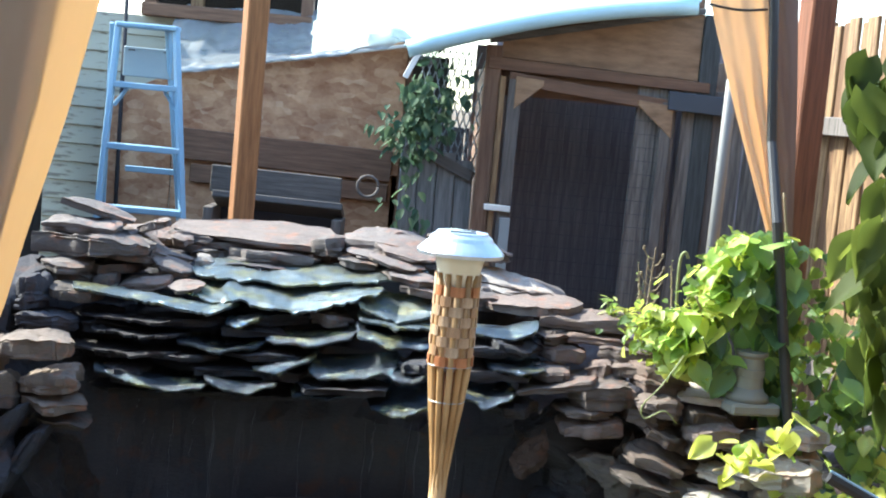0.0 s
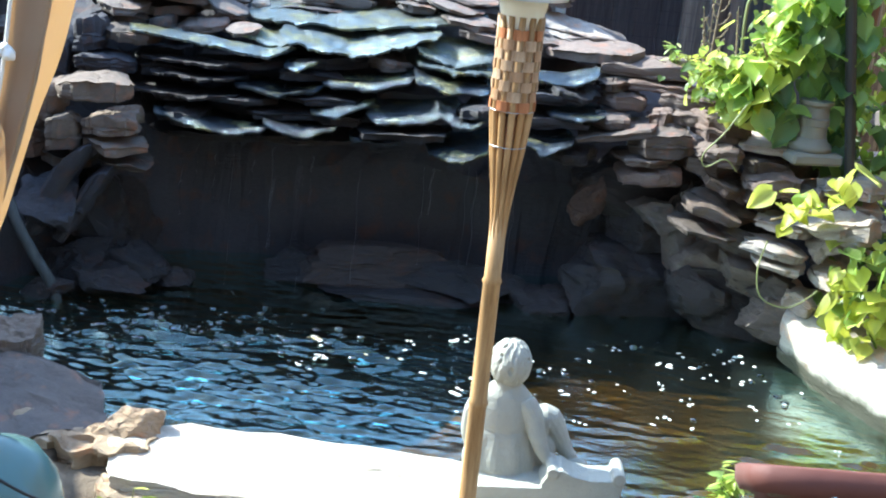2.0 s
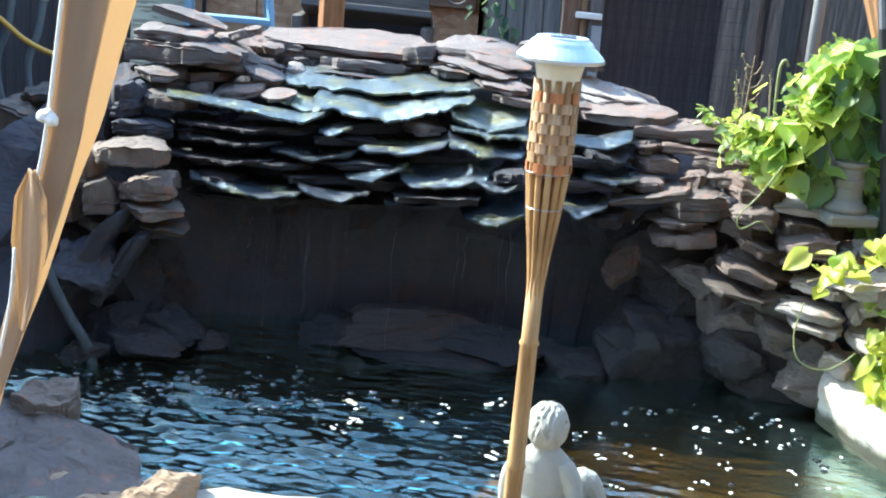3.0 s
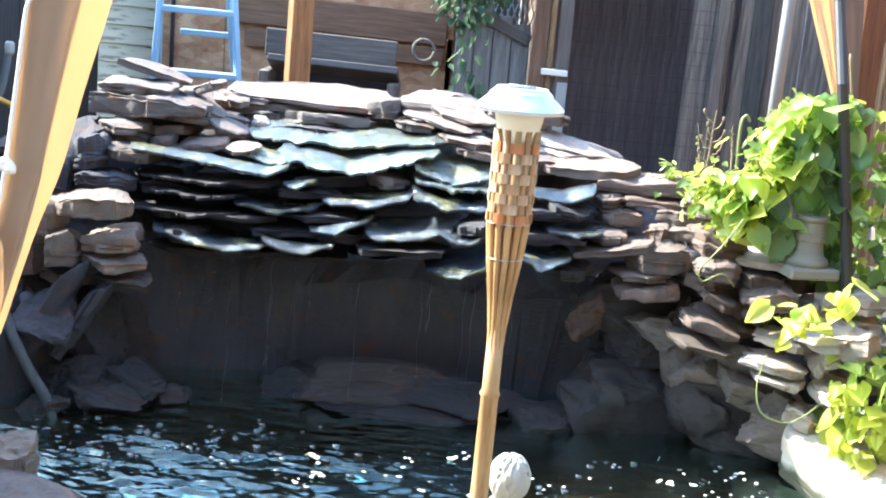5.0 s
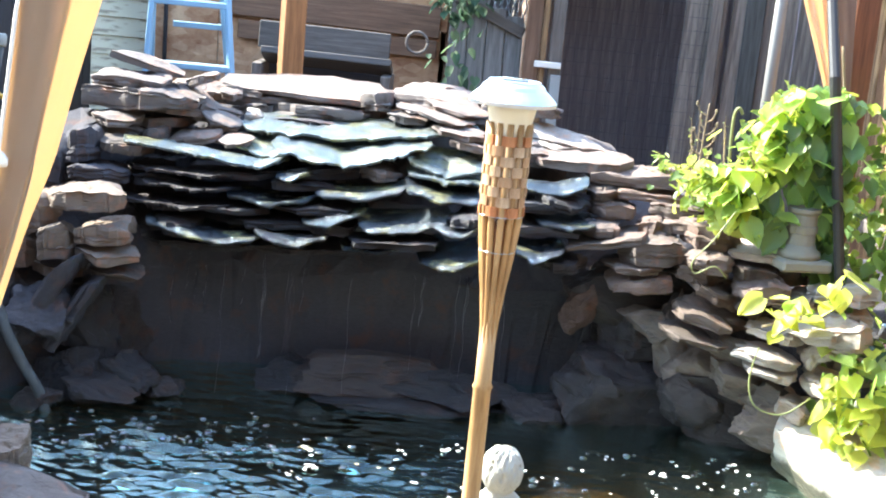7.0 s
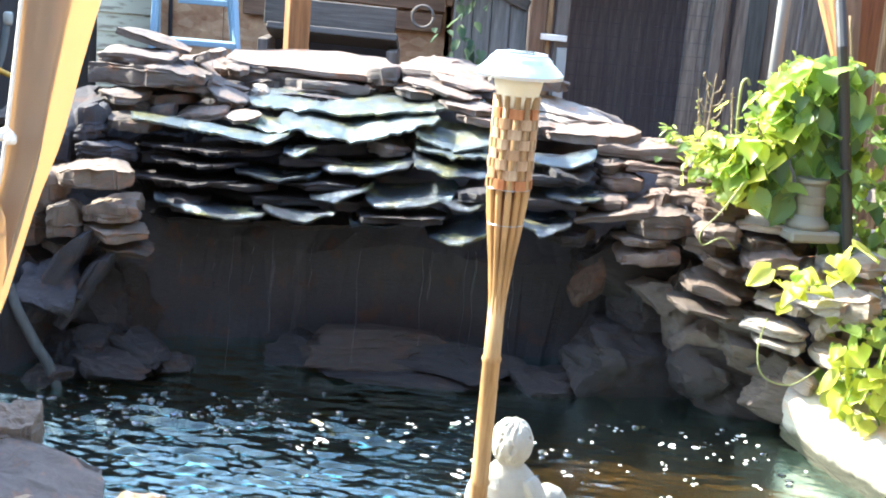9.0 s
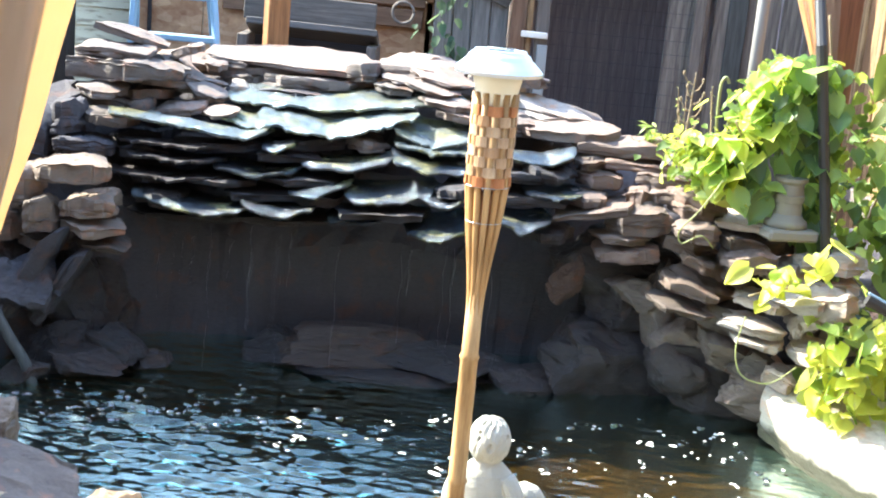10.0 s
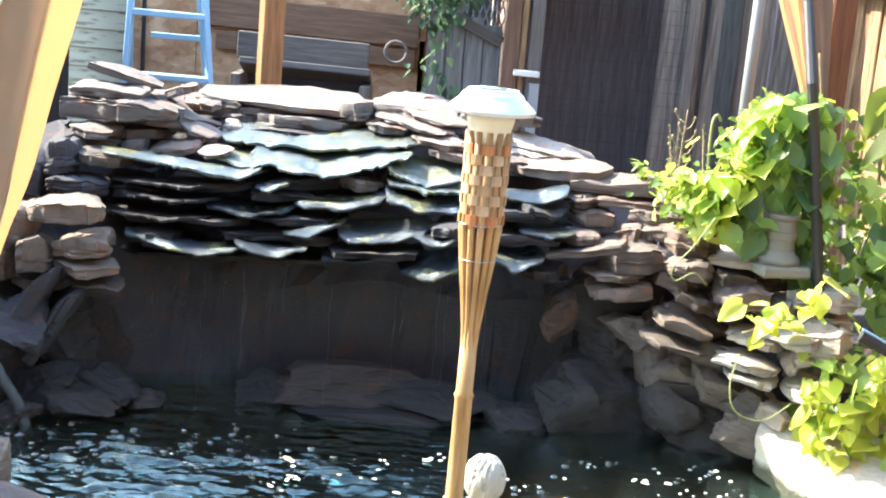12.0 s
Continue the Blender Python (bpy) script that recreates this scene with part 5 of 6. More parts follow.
def build_bush():
    v = thing("climbing_vine", pose(0, 0, 0), "sunlit vine thicket beside the pedestal and fence", "vine")
    for c in ([(1.5, 4.1, 0.0), (1.48, 4.1, 0.5), (1.42, 4.1, 0.9)], [(1.6, 4.0, 0.0), (1.62, 4.0, 0.6)]):
        part("stem", tube(curve_points(c, 12), 0.004, 6), DRYSTEM, v, smooth=True)

    def place(rng):
        return Vector((rng.uniform(1.32, 1.72), rng.uniform(3.88, 4.3), rng.uniform(0.08, 1.0)))

    scatter_leaves(v, VINE_LEAVES + VINE_SHADED, 190, 41, place, (0.05, 0.10), 0.4)


build_bush()


def build_hanging():
    v = thing("hanging_creeper", pose(0, 0, 0), "dark backlit creeper growing out of the planter", "creeper")
    part("stem", tube(curve_points([(1.12, 2.38, 0.23), (1.14, 2.4, 0.8), (1.08, 2.42, 1.4), (0.98, 2.42, 1.85), (0.93, 2.42, 1.7), (0.90, 2.4, 1.4), (0.92, 2.38, 1.0)], 20), 0.004, 6), STEM, v, smooth=True)

    def place(rng):
        z = rng.uniform(0.95, 1.85)
        edge = 0.83 - 0.05 * math.exp(-((z - 1.5) / 0.06) ** 2) + 0.06 * max(0, 1.25 - z)
        return Vector((edge + abs(rng.gauss(0.0, 0.07)), 2.42 + rng.uniform(-0.08, 0.08), z))

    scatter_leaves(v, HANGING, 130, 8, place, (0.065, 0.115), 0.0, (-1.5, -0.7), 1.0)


build_hanging()


def weed(name, label, x, y, z, stems, height, seed, mat_leaf, leaf_size, lean=0.25):
    w = thing(name, pose(x, y, z), label, "weed")
    rng = random.Random(seed)
    for _ in range(stems):
        a = rng.uniform(0, 6.28)
        h = height * rng.uniform(0.6, 1)
        tip = Vector((math.cos(a) * h * lean, math.sin(a) * h * lean * 0.6, h))
        part("stem", tube([(0, 0, -0.02), tip * 0.5 + Vector((0, 0, 0.05 * h)), tip], [0.003, 0.0022, 0.001], 5), STEM if leaf_size > 0.02 else DRYSTEM, w)
        for k in range(7):
            t = 0.3 + 0.7 * k / 6
            m = Matrix.Translation(tip * t) @ Euler((rng.uniform(-0.7, 0.4), rng.uniform(-0.4, 0.4), rng.uniform(0, 6.28))).to_matrix().to_4x4()
            s = leaf_size * rng.uniform(0.6, 1.1)
            piece("leaf", rng.choice(mat_leaf), w, m @ Matrix.Diagonal((s, s, s, 1)))


weed("green_weed", "small green weed growing between the stones", 0.72, 4.58, 0.72, 5, 0.11, 31, NARROW, 0.045)
weed("green_weed", "low yellow-green weed on the stones", 0.80, 4.55, 0.72, 6, 0.08, 32, YELLOW_NARROW, 0.045, 0.5)
weed("dry_weed", "dry brown seed stalk behind the stones", 0.85, 4.62, 0.70, 3, 0.29, 33, NARROW, 0.014, 0.16)
weed("dry_weed", "thin dry stalk leaning by the vine", 0.95, 4.6, 0.72, 2, 0.27, 34, NARROW, 0.012, 0.12)
weed("green_weed", "yellow-green seedling before the limestone slab", -0.57, 2.40, -0.08, 11, 0.23, 35, YELLOW_NARROW, 0.045, 0.22)

weed("green_weed", "low green weed by the water beside the planter", 0.73, 2.90, -0.01, 10, 0.09, 36, NARROW, 0.05, 0.45)


def build_stalks():
    w = thing("dry_weed", pose(0, 0, 0), "dry branching seed stalk standing behind the stones", "weed")
    part("stem", tube(curve_points([(0.838, 4.55, 0.66), (0.850, 4.55, 0.84), (0.853, 4.55, 0.92), (0.857, 4.55, 1.01)], 16), [0.0045 - 0.00018 * k for k in range(17)], 6), DRYSTEM, w, smooth=True)
    rng = random.Random(5)
    for k in range(9):
        z = 0.79 + 0.022 * k
        x = 0.848 + 0.05 * (z - 0.8)
        side = 1 if k % 2 else -1
        r = rng.uniform(0.02, 0.04)
        twig = part("twig", tube([(x, 4.55, z), (x + side * r * 0.6, 4.55, z + 0.01), (x + side * r, 4.55, z + 0.035)], [0.003, 0.0024, 0.0018], 5), DRYSTEM, w)
        pod = bmesh.new()
        bmesh.ops.create_icosphere(pod, subdivisions=1, radius=0.0065, matrix=pose(x + side * r, 4.55, z + 0.04) @ Matrix.Diagonal((0.8, 0.8, 1.5, 1)))
        part("seed_pod", pod, DRYSTEM, twig)
    h = thing("dry_weed", pose(0, 0, 0), "pale hooked flower stem beside the vine", "weed")
    part("stem", tube(curve_points([(0.958, 4.55, 0.66), (0.946, 4.55, 0.86), (0.944, 4.55, 0.96), (0.949, 4.55, 0.992), (0.960, 4.55, 1.001), (0.971, 4.55, 0.982)], 24), 0.0055, 7), STEM, h, smooth=True)
    part("side_stem", tube(curve_points([(0.962, 4.55, 0.72), (0.98, 4.55, 0.83), (0.994, 4.55, 0.885)], 10), 0.0045, 6), STEM, h, smooth=True)


build_stalks()

# ---- pedestal in the vine ----
pedestal = thing("pedestal", pose(1.085, 4.03, 0.585), "worn concrete pedestal overgrown by the vine", "pedestal")
part("base", box(0.16, 0.15, 0.035, 0.008), CONCRETE, pedestal, m=pose(0, 0, 0, 0, 0, 12))
part("plinth", lathe([(0.066, 0.035), (0.062, 0.055), (0.05, 0.062), (0.046, 0.075)], 28), CONCRETE, pedestal, smooth=True)
part("column", lathe([(0.044, 0.07), (0.042, 0.11), (0.046, 0.112), (0.046, 0.132), (0.042, 0.135), (0.04, 0.165), (0.05, 0.175), (0.05, 0.185)], 28), CONCRETE, pedestal)


# ---- gazebo posts and curtains ----
def post(name, label, x, y, z0, z1, w, turn):
    # the right-hand post gets the shade-darkened redwood
    return tagged(part(name, box(w, w, z1 - z0, 0.006), SHADED_POST if x > 0 else REDWOOD, m=pose(x, y, z0, 0, 0, turn)), label, "post", "gazebo posts")


post("gazebo_post", "square red-brown stained timber post behind the waterfall", -0.67, 5.6, -0.1, 2.6, 0.088, 22)
post("gazebo_post", "square red-brown stained timber post behind a curtain", 1.275, 4.42, -0.1, 2.6, 0.090, 14)


def curtain_sheet(edges, y0, folds, depth, seed, n_across=40, bend=None, wrinkle=0.01):
    """A gathered cloth. edges: rows of z, left x, right x from the top down."""
    zs = [e[0] for e in edges]
    bm = bmesh.new()
    rows = []
    steps = 60
    for j in range(steps + 1):
        z = zs[0] + (zs[-1] - zs[0]) * j / steps
        for a, b in zip(edges, edges[1:]):
            if a[0] >= z >= b[0] - 1e-6:
                t = (a[0] - z) / (a[0] - b[0])
                xl, xr = a[1] + (b[1] - a[1]) * t, a[2] + (b[2] - a[2]) * t
                break
        row = []
        for i in range(n_across + 1):
            u = i / n_across
            y = y0 + depth * math.sin(folds * math.pi * u + 0.6 * math.sin(z * 3 + seed)) * (0.6 + 0.4 * u) + wrinkle * noise.noise(Vector((u * 6, z * 5, seed)))
            if bend:
                y += bend(u, z)
            row.append(bm.verts.new(((xl + (xr - xl) * u) * y / y0, y, z)))
        rows.append(row)
    for a, b in zip(rows, rows[1:]):
        for i in range(n_across):
            bm.faces.new((a[i], a[i + 1], b[i + 1], b[i]))
    return bm


def build_left_curtain():
    c = thing("tied_curtain", pose(0, 0, 0), "tan gazebo curtain gathered and tied back, sunlit along one edge", "curtain")
    edges = [(2.3, -0.76, -0.32), (1.55, -0.72, -0.535), (1.355, -0.73, -0.575), (1.12, -0.748, -0.634), (0.967, -0.765, -0.668), (0.846, -0.79, -0.71), (0.66, -0.825, -0.762), (0.48, -0.875, -0.827), (0.38, -0.89, -0.85), (-0.09, -0.98, -0.90)]

    def bend(u, z):
        return 0.16 * max(0, u - 0.62 - 0.05 * math.sin(z * 5)) / 0.38

    ob = part("cloth", curtain_sheet(edges, 2.3, 2.2, 0.002, 2.0, 40, bend, 0.003), CURTAIN, c, smooth=True)
    sm = ob.modifiers.new("thickness", "SOLIDIFY")
    sm.thickness = 0.002
    lining = [(2.3, -0.762, -0.55), (1.55, -0.721, -0.628), (1.355, -0.732, -0.652), (1.12, -0.750, -0.686), (0.967, -0.767, -0.706), (0.846, -0.792, -0.735), (0.69, -0.822, -0.780), (0.5, -0.874, -0.84)]
    ob = part("inner_fold", curtain_sheet(lining, 2.309, 2.2, 0.0015, 2.0, 24, None, 0.002), LINING, c, "second layer of folded cloth", smooth=True)
    sm = ob.modifiers.new("thickness", "SOLIDIFY")
    sm.thickness = 0.004
    part("piping", tube(curve_points([(-0.762, 2.295, 2.3), (-0.722, 2.295, 1.40), (-0.735, 2.293, 1.25), (-0.76, 2.29, 1.0), (-0.779, 2.29, 0.89), (-0.80, 2.28, 0.865)], 30), 0.0035, 8), TRIM, c, "white corded edge", smooth=True)
    knot = bmesh.new()
    for dx, dz, r in ((-0.007, 0.002, 0.011), (0.006, -0.002, 0.012), (0.0, 0.006, 0.009), (0.012, -0.006, 0.007)):
        bmesh.ops.create_icosphere(knot, subdivisions=3, radius=r, matrix=Matrix.Translation((dx, 0.0, dz)))
    for v in knot.verts:
        v.co += 0.003 * noise.noise_vector(v.co * 120)
    part("knot", knot, TRIM, c, "knotted cream tie", m=pose(-0.757, 2.28, 1.0), smooth=True)
    tie = [(0.91, -0.785, -0.775), (0.86, -0.81, -0.755), (0.78, -0.815, -0.752), (0.70, -0.805, -0.765), (0.62, -0.80, -0.79)]
    ob = part("tie_fold", curtain_sheet(tie, 2.27, 2.0, 0.012, 4.0, 20), CURTAIN, c, "bulging fold of cloth at the tie", smooth=True)
    sm = ob.modifiers.new("thickness", "SOLIDIFY")
    sm.thickness = 0.002
    part("piping", tube(curve_points([(-0.806, 2.262, 0.77), (-0.815, 2.262, 0.66), (-0.85, 2.27, 0.5), (-0.875, 2.28, 0.38)], 16), 0.003, 8), TRIM, c, "white corded edge", smooth=True)


def build_right_curtain():
    c = thing("tied_curtain", pose(0, 0, 0), "pleated orange-tan gazebo curtain drawn to a point", "curtain")
    edges = [(2.4, 0.72, 0.97), (1.83, 0.87, 1.055), (1.5, 0.985, 1.11), (1.2, 1.10, 1.165), (1.05, 1.158, 1.19), (0.8, 1.19, 1.22), (0.42, 1.2, 1.27)]
    strip = [(2.4, 0.98, 1.13), (1.83, 1.06, 1.165), (1.5, 1.11, 1.20), (1.2, 1.165, 1.225), (1.0, 1.20, 1.24), (0.45, 1.25, 1.285)]
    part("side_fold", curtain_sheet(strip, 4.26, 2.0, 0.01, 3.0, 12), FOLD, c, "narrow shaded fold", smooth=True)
    ob = part("cloth", curtain_sheet(edges, 4.2, 5.0, 0.006, 1.0), PEACH, c, smooth=True)
    sm = ob.modifiers.new("thickness", "SOLIDIFY")
    sm.thickness = 0.002
    part("tie_cord", tube(curve_points([(0.87, 4.18, 1.80), (0.96, 4.17, 1.79), (1.05, 4.18, 1.80)], 12), 0.004, 6), BLACK, c, "dark hem cord", smooth=True)


build_left_curtain()
build_right_curtain()
rod = part("trellis_rod", tube([(1.04, 4.165, 2.4), (1.062, 4.165, 1.84), (1.10, 4.14, 1.40), (1.11, 4.01, 1.164), (1.198, 3.97, 0.589), (1.23, 3.97, 0.42)], [0.014, 0.015, 0.016, 0.017, 0.016, 0.014], 10), BLACK)
tagged(rod, "thick black metal rod carrying curtain and vine", "rod")
bar = thing("black_bar", pose(0, 0, 0), "black tube with a pale blue top edge", "bar")
part("tube", tube([(0.885, 2.6, 0.765), (1.25, 2.55, 0.60)], 0.013, 10), BLACK, bar)
part("top_edge", tube([(0.885, 2.595, 0.778), (1.25, 2.545, 0.613)], 0.003, 6), BLUEPLASTIC, bar, "pale blue edge strip")
part("foot", tube([(1.24, 2.55, 0.60), (1.26, 2.55, -0.1)], 0.012, 8), BLACK, bar)


# ---- stepladder ----
def build_ladder():
    l = thing("stepladder", pose(0, 0, 0), "pale blue aluminium stepladder standing open by the shed", "ladder")

    def rail(x0, x1, y0, y1, w):
        p0, p1 = Vector((x0, y0, -0.1)), Vector((x1, y1, 1.68))
        d = p1 - p0
        m = Matrix.Translation(p0) @ d.to_track_quat("Z", "Y").to_matrix().to_4x4()
        return box(w, 0.035, d.length, 0.004, m)

    for x0, x1 in ((-1.53, -1.50), (-0.99, -1.215)):
        part("front_rail", rail(x0, x1, 6.62, 6.88, 0.028), LADDER, l)
    for x0, x1 in ((-1.60, -1.55), (-1.10, -1.27)):
        part("rear_rail", rail(x0, x1, 7.30, 6.96, 0.022), LADDER, l)
    part("cap", box(0.31, 0.12, 0.026, 0.006), LADDER, l, m=pose(-1.358, 6.91, 1.66))
    for k, z in enumerate((1.36, 1.055, 0.75, 0.445, 0.14)):
        t = (z + 0.1) / 1.78
        xl, xr, y = -1.53 + 0.03 * t, -0.99 - 0.225 * t, 6.62 + 0.26 * t
        st = part("step", box(xr - xl - 0.01, 0.085, 0.03, 0.004), LADDER, l, m=pose((xl + xr) / 2, y + 0.03, z))
        for s in (-1, 1):
            if k == 0:
                part("brace", tube([(s * (xr - xl) * 0.28, 0.0, 0.0), (s * (xr - xl) * 0.47, 0.0, -0.09)], 0.011, 6), LADDER, st)
    for z in (0.93, 0.55, 0.2):
        t = (z + 0.1) / 1.78
        part("rear_brace", box(0.40 - 0.16 * t, 0.03, 0.03, 0.003), LADDER, l, m=pose(-1.255 - 0.1 * t, 7.30 - 0.34 * t, z))
    shelf = part("paint_shelf", box(0.26, 0.02, 0.15, 0.004), PAILSHELF, l, "folded white pail shelf", m=pose(-1.36, 7.0, 1.42))
    for s in (-1, 1):
        part("slot", box(0.035, 0.004, 0.006, 0), BLACK, shelf, m=pose(s * 0.09, -0.0125, 0.13))


build_ladder()


# ---- house, lean-to and coop behind ----
def build_house():
    h = thing("house_wall", pose(0, 0, 0), "house wall with peeling cream lap siding", "wall", kind="structure")
    part("sheathing", box(4.4, 0.16, 1.86, 0), DARKGREY, h, m=pose(-2.84, 8.15, -0.1))
    part("sheathing", box(2.85, 0.16, 0.7, 0), DARKGREY, h, m=pose(-3.6, 8.15, 1.76))
    board = mesh_of("siding_board", box(4.4, 0.022, 0.118, 0.003), SIDING)
    short = mesh_of("siding_board", box(2.72, 0.022, 0.118, 0.003), SIDING)
    for k in range(23):
        z = -0.1 + 0.11 * k
        if z < 1.72:
            piece("siding_board", board, h, pose(-2.84, 8.045, z, -7, 0, 0))
        else:
            piece("siding_board", short, h, pose(-3.68, 8.045, z, -7, 0, 0))
    w = thing("window_1", pose(0, 0, 0), "brown wooden window above the lean-to", "window", kind="structure")
    part("sill", box(0.98, 0.14, 0.075, 0.006), SHEDWOOD_ACROSS, w, m=pose(-1.12, 8.0, 1.775))
    for x in (-1.57, -1.30, -0.98, -0.665):
        part("window_frame", box(0.07, 0.09, 0.52, 0.004), FENCEWOOD if x == -1.30 else SHEDWOOD, w, m=pose(x, 8.02, 1.85))
    part("window_frame", box(0.98, 0.09, 0.07, 0.004), SHEDWOOD_ACROSS, w, m=pose(-1.12, 8.02, 2.37))
    for x in (-1.435, -1.14, -0.82):
        part("pane", box(0.27, 0.006, 0.53, 0), GLASS, w, m=pose(x, 8.05, 1.85))
    # near-black sheet stands for the unlit room behind the panes
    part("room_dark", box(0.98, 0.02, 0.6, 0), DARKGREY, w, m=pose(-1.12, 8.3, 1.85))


def prism(x0, x1, za0, za1, zb0, zb1, y, thick):
    """A board in x, z whose left edge runs from za0 to zb0 and right edge from za1 to zb1."""
    bm = bmesh.new()
    fr = [bm.verts.new(c) for c in ((x0, y, za0), (x1, y, za1), (x1, y, zb1), (x0, y, zb0))]
    bk = [bm.verts.new(v.co + Vector((0, thick, 0))) for v in fr]
    bm.faces.new(fr)
    bm.faces.new(list(reversed(bk)))
    for i in range(4):
        bm.faces.new((fr[i], bk[i], bk[(i + 1) % 4], fr[(i + 1) % 4]))
    bmesh.ops.recalc_face_normals(bm, faces=bm.faces[:])
    bmesh.ops.bevel(bm, geom=bm.edges[:], offset=0.003, segments=1, affect="EDGES")
    return bm


def build_leanto():
    s = thing("lean_to", pose(0, 0, 0), "lean-to with a stained chipboard front and film roof", "shed")
    part("front_panel", prism(-1.32, -0.06, 1.00, 1.00, 1.49, 1.75, 7.6, 0.02), OSB, s, "reddish stained chipboard panel")
    part("end_panel", prism(-1.68, -1.325, -0.1, -0.1, 1.29, 1.475, 7.62, 0.02), OSB, s, "stained chipboard end panel behind the ladder")
    part("conduit", tube([(-1.62, 7.59, 1.9), (-1.615, 7.59, 1.3), (-1.60, 7.59, -0.1)], 0.012, 8), DARKGREY, s, "dark vertical conduit", smooth=True)
    part("corner_wall", box(0.22, 0.03, 1.78, 0.004), CORNERWALL, s, "dark weathered boards beside the chipboard", m=pose(0.065, 7.74, -0.1))
    part("lower_panel", prism(-1.32, -0.06, -0.1, -0.1, 0.995, 0.995, 7.62, 0.02), OSB, s)
    part("plank", box(1.2, 0.03, 0.17, 0.004), SHEDWOOD_ACROSS, s, "dark horizontal plank", m=pose(-0.70, 7.585, 0.98, 0, 1.5, 0))
    part("plank", box(1.1, 0.03, 0.1, 0.004), SHEDWOOD_ACROSS, s, "dark horizontal plank", m=pose(-0.66, 7.59, 0.86, 0, 1, 0))
    part("corner_stud", box(0.07, 0.08, 1.85, 0.004), SHEDWOOD, s, m=pose(-0.06, 7.66, -0.1))
    bm = bmesh.new()
    rows = []
    for j in range(-5, 25):
        v = max(0, j) / 24
        hang = max(0, -j) / 5
        row = []
        for i in range(91):
            u = i / 90
            x = -1.42 + 1.52 * u
            zf = 1.455 + 0.315 * u - 0.03 * math.exp(-((u - 0.93) / 0.06) ** 2)
            zb = 1.84 + 0.10 * u if u < 0.6 else 1.90 - 0.06 * (u - 0.6)
            p = Vector((x, 7.515 + 0.5 * v, zf + (zb - zf) * v ** 1.1 - 0.05 * math.sin(math.pi * v)))
            p.z += 0.10 * math.exp(-((u - 0.83) / 0.11) ** 2) * math.sin(math.pi * min(1.0, v * 2.5 + 0.2))
            skirt = 0.02 + 0.10 * max(0.0, u - 0.62) / 0.38 * (0.6 + 0.5 * math.sin(u * 34))
            p += Vector((0.01 * hang, -0.018 * min(1, 2 * hang), -hang * skirt))
            p += (0.030 * noise.noise_vector(Vector((u * 9, v * 4, 0))) + 0.018 * noise.noise_vector(Vector((u * 26, v * 10 - hang, 3)))) * (0.5 if hang else 1.0)
            row.append(bm.verts.new(p))
        rows.append(row)
    for a, b in zip(rows, rows[1:]):
        for i in range(90):
            bm.faces.new((a[i], a[i + 1], b[i + 1], b[i]))
    part("roof_film", bm, FILM, s, "crumpled white plastic film", smooth=True)
    part("roof_batten", prism(-1.34, -0.05, 1.455, 1.715, 1.475, 1.735, 7.53, 0.04), TRIM, s, "pale roof batten")


def build_hutch():
    b = thing("low_bench", pose(-0.68, 6.95, 0, 0, 1, -2), "weathered grey wooden box bench beside the post", "bench")
    part("top_board", box(0.66, 0.2, 0.035, 0.004), GREYWOOD_ACROSS, b, m=pose(0.02, 0.0, 0.82, -20, 0, 0))
    part("back_board", box(0.68, 0.03, 0.14, 0.004), GREYWOOD_ACROSS, b, m=pose(-0.02, 0.13, 0.86))
    for x in (-0.32, 0.33):
        part("side", box(0.05, 0.26, 0.9, 0.004), GREYWOOD, b, m=pose(x, 0.02, -0.1))
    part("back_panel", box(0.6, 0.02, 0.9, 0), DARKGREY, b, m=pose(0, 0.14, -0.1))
    g = thing("leaning_panel", pose(0.16, 7.25, -0.1, -5, 0, 6), "pale weathered board panel leaning by the coop", "panel")
    for k in range(4):
        top = 1.36 - 0.045 * k + 0.01 * (k % 2)
        part("board", box(0.096, 0.022, top, 0.004), PALEWOOD, g, m=pose(-0.15 + 0.1 * k, 0.003 * (k % 2), 0))
    part("batten", box(0.40, 0.02, 0.06, 0.004), GREYWOOD_ACROSS, g, m=pose(0, -0.024, 1.20, 0, 24, 0))


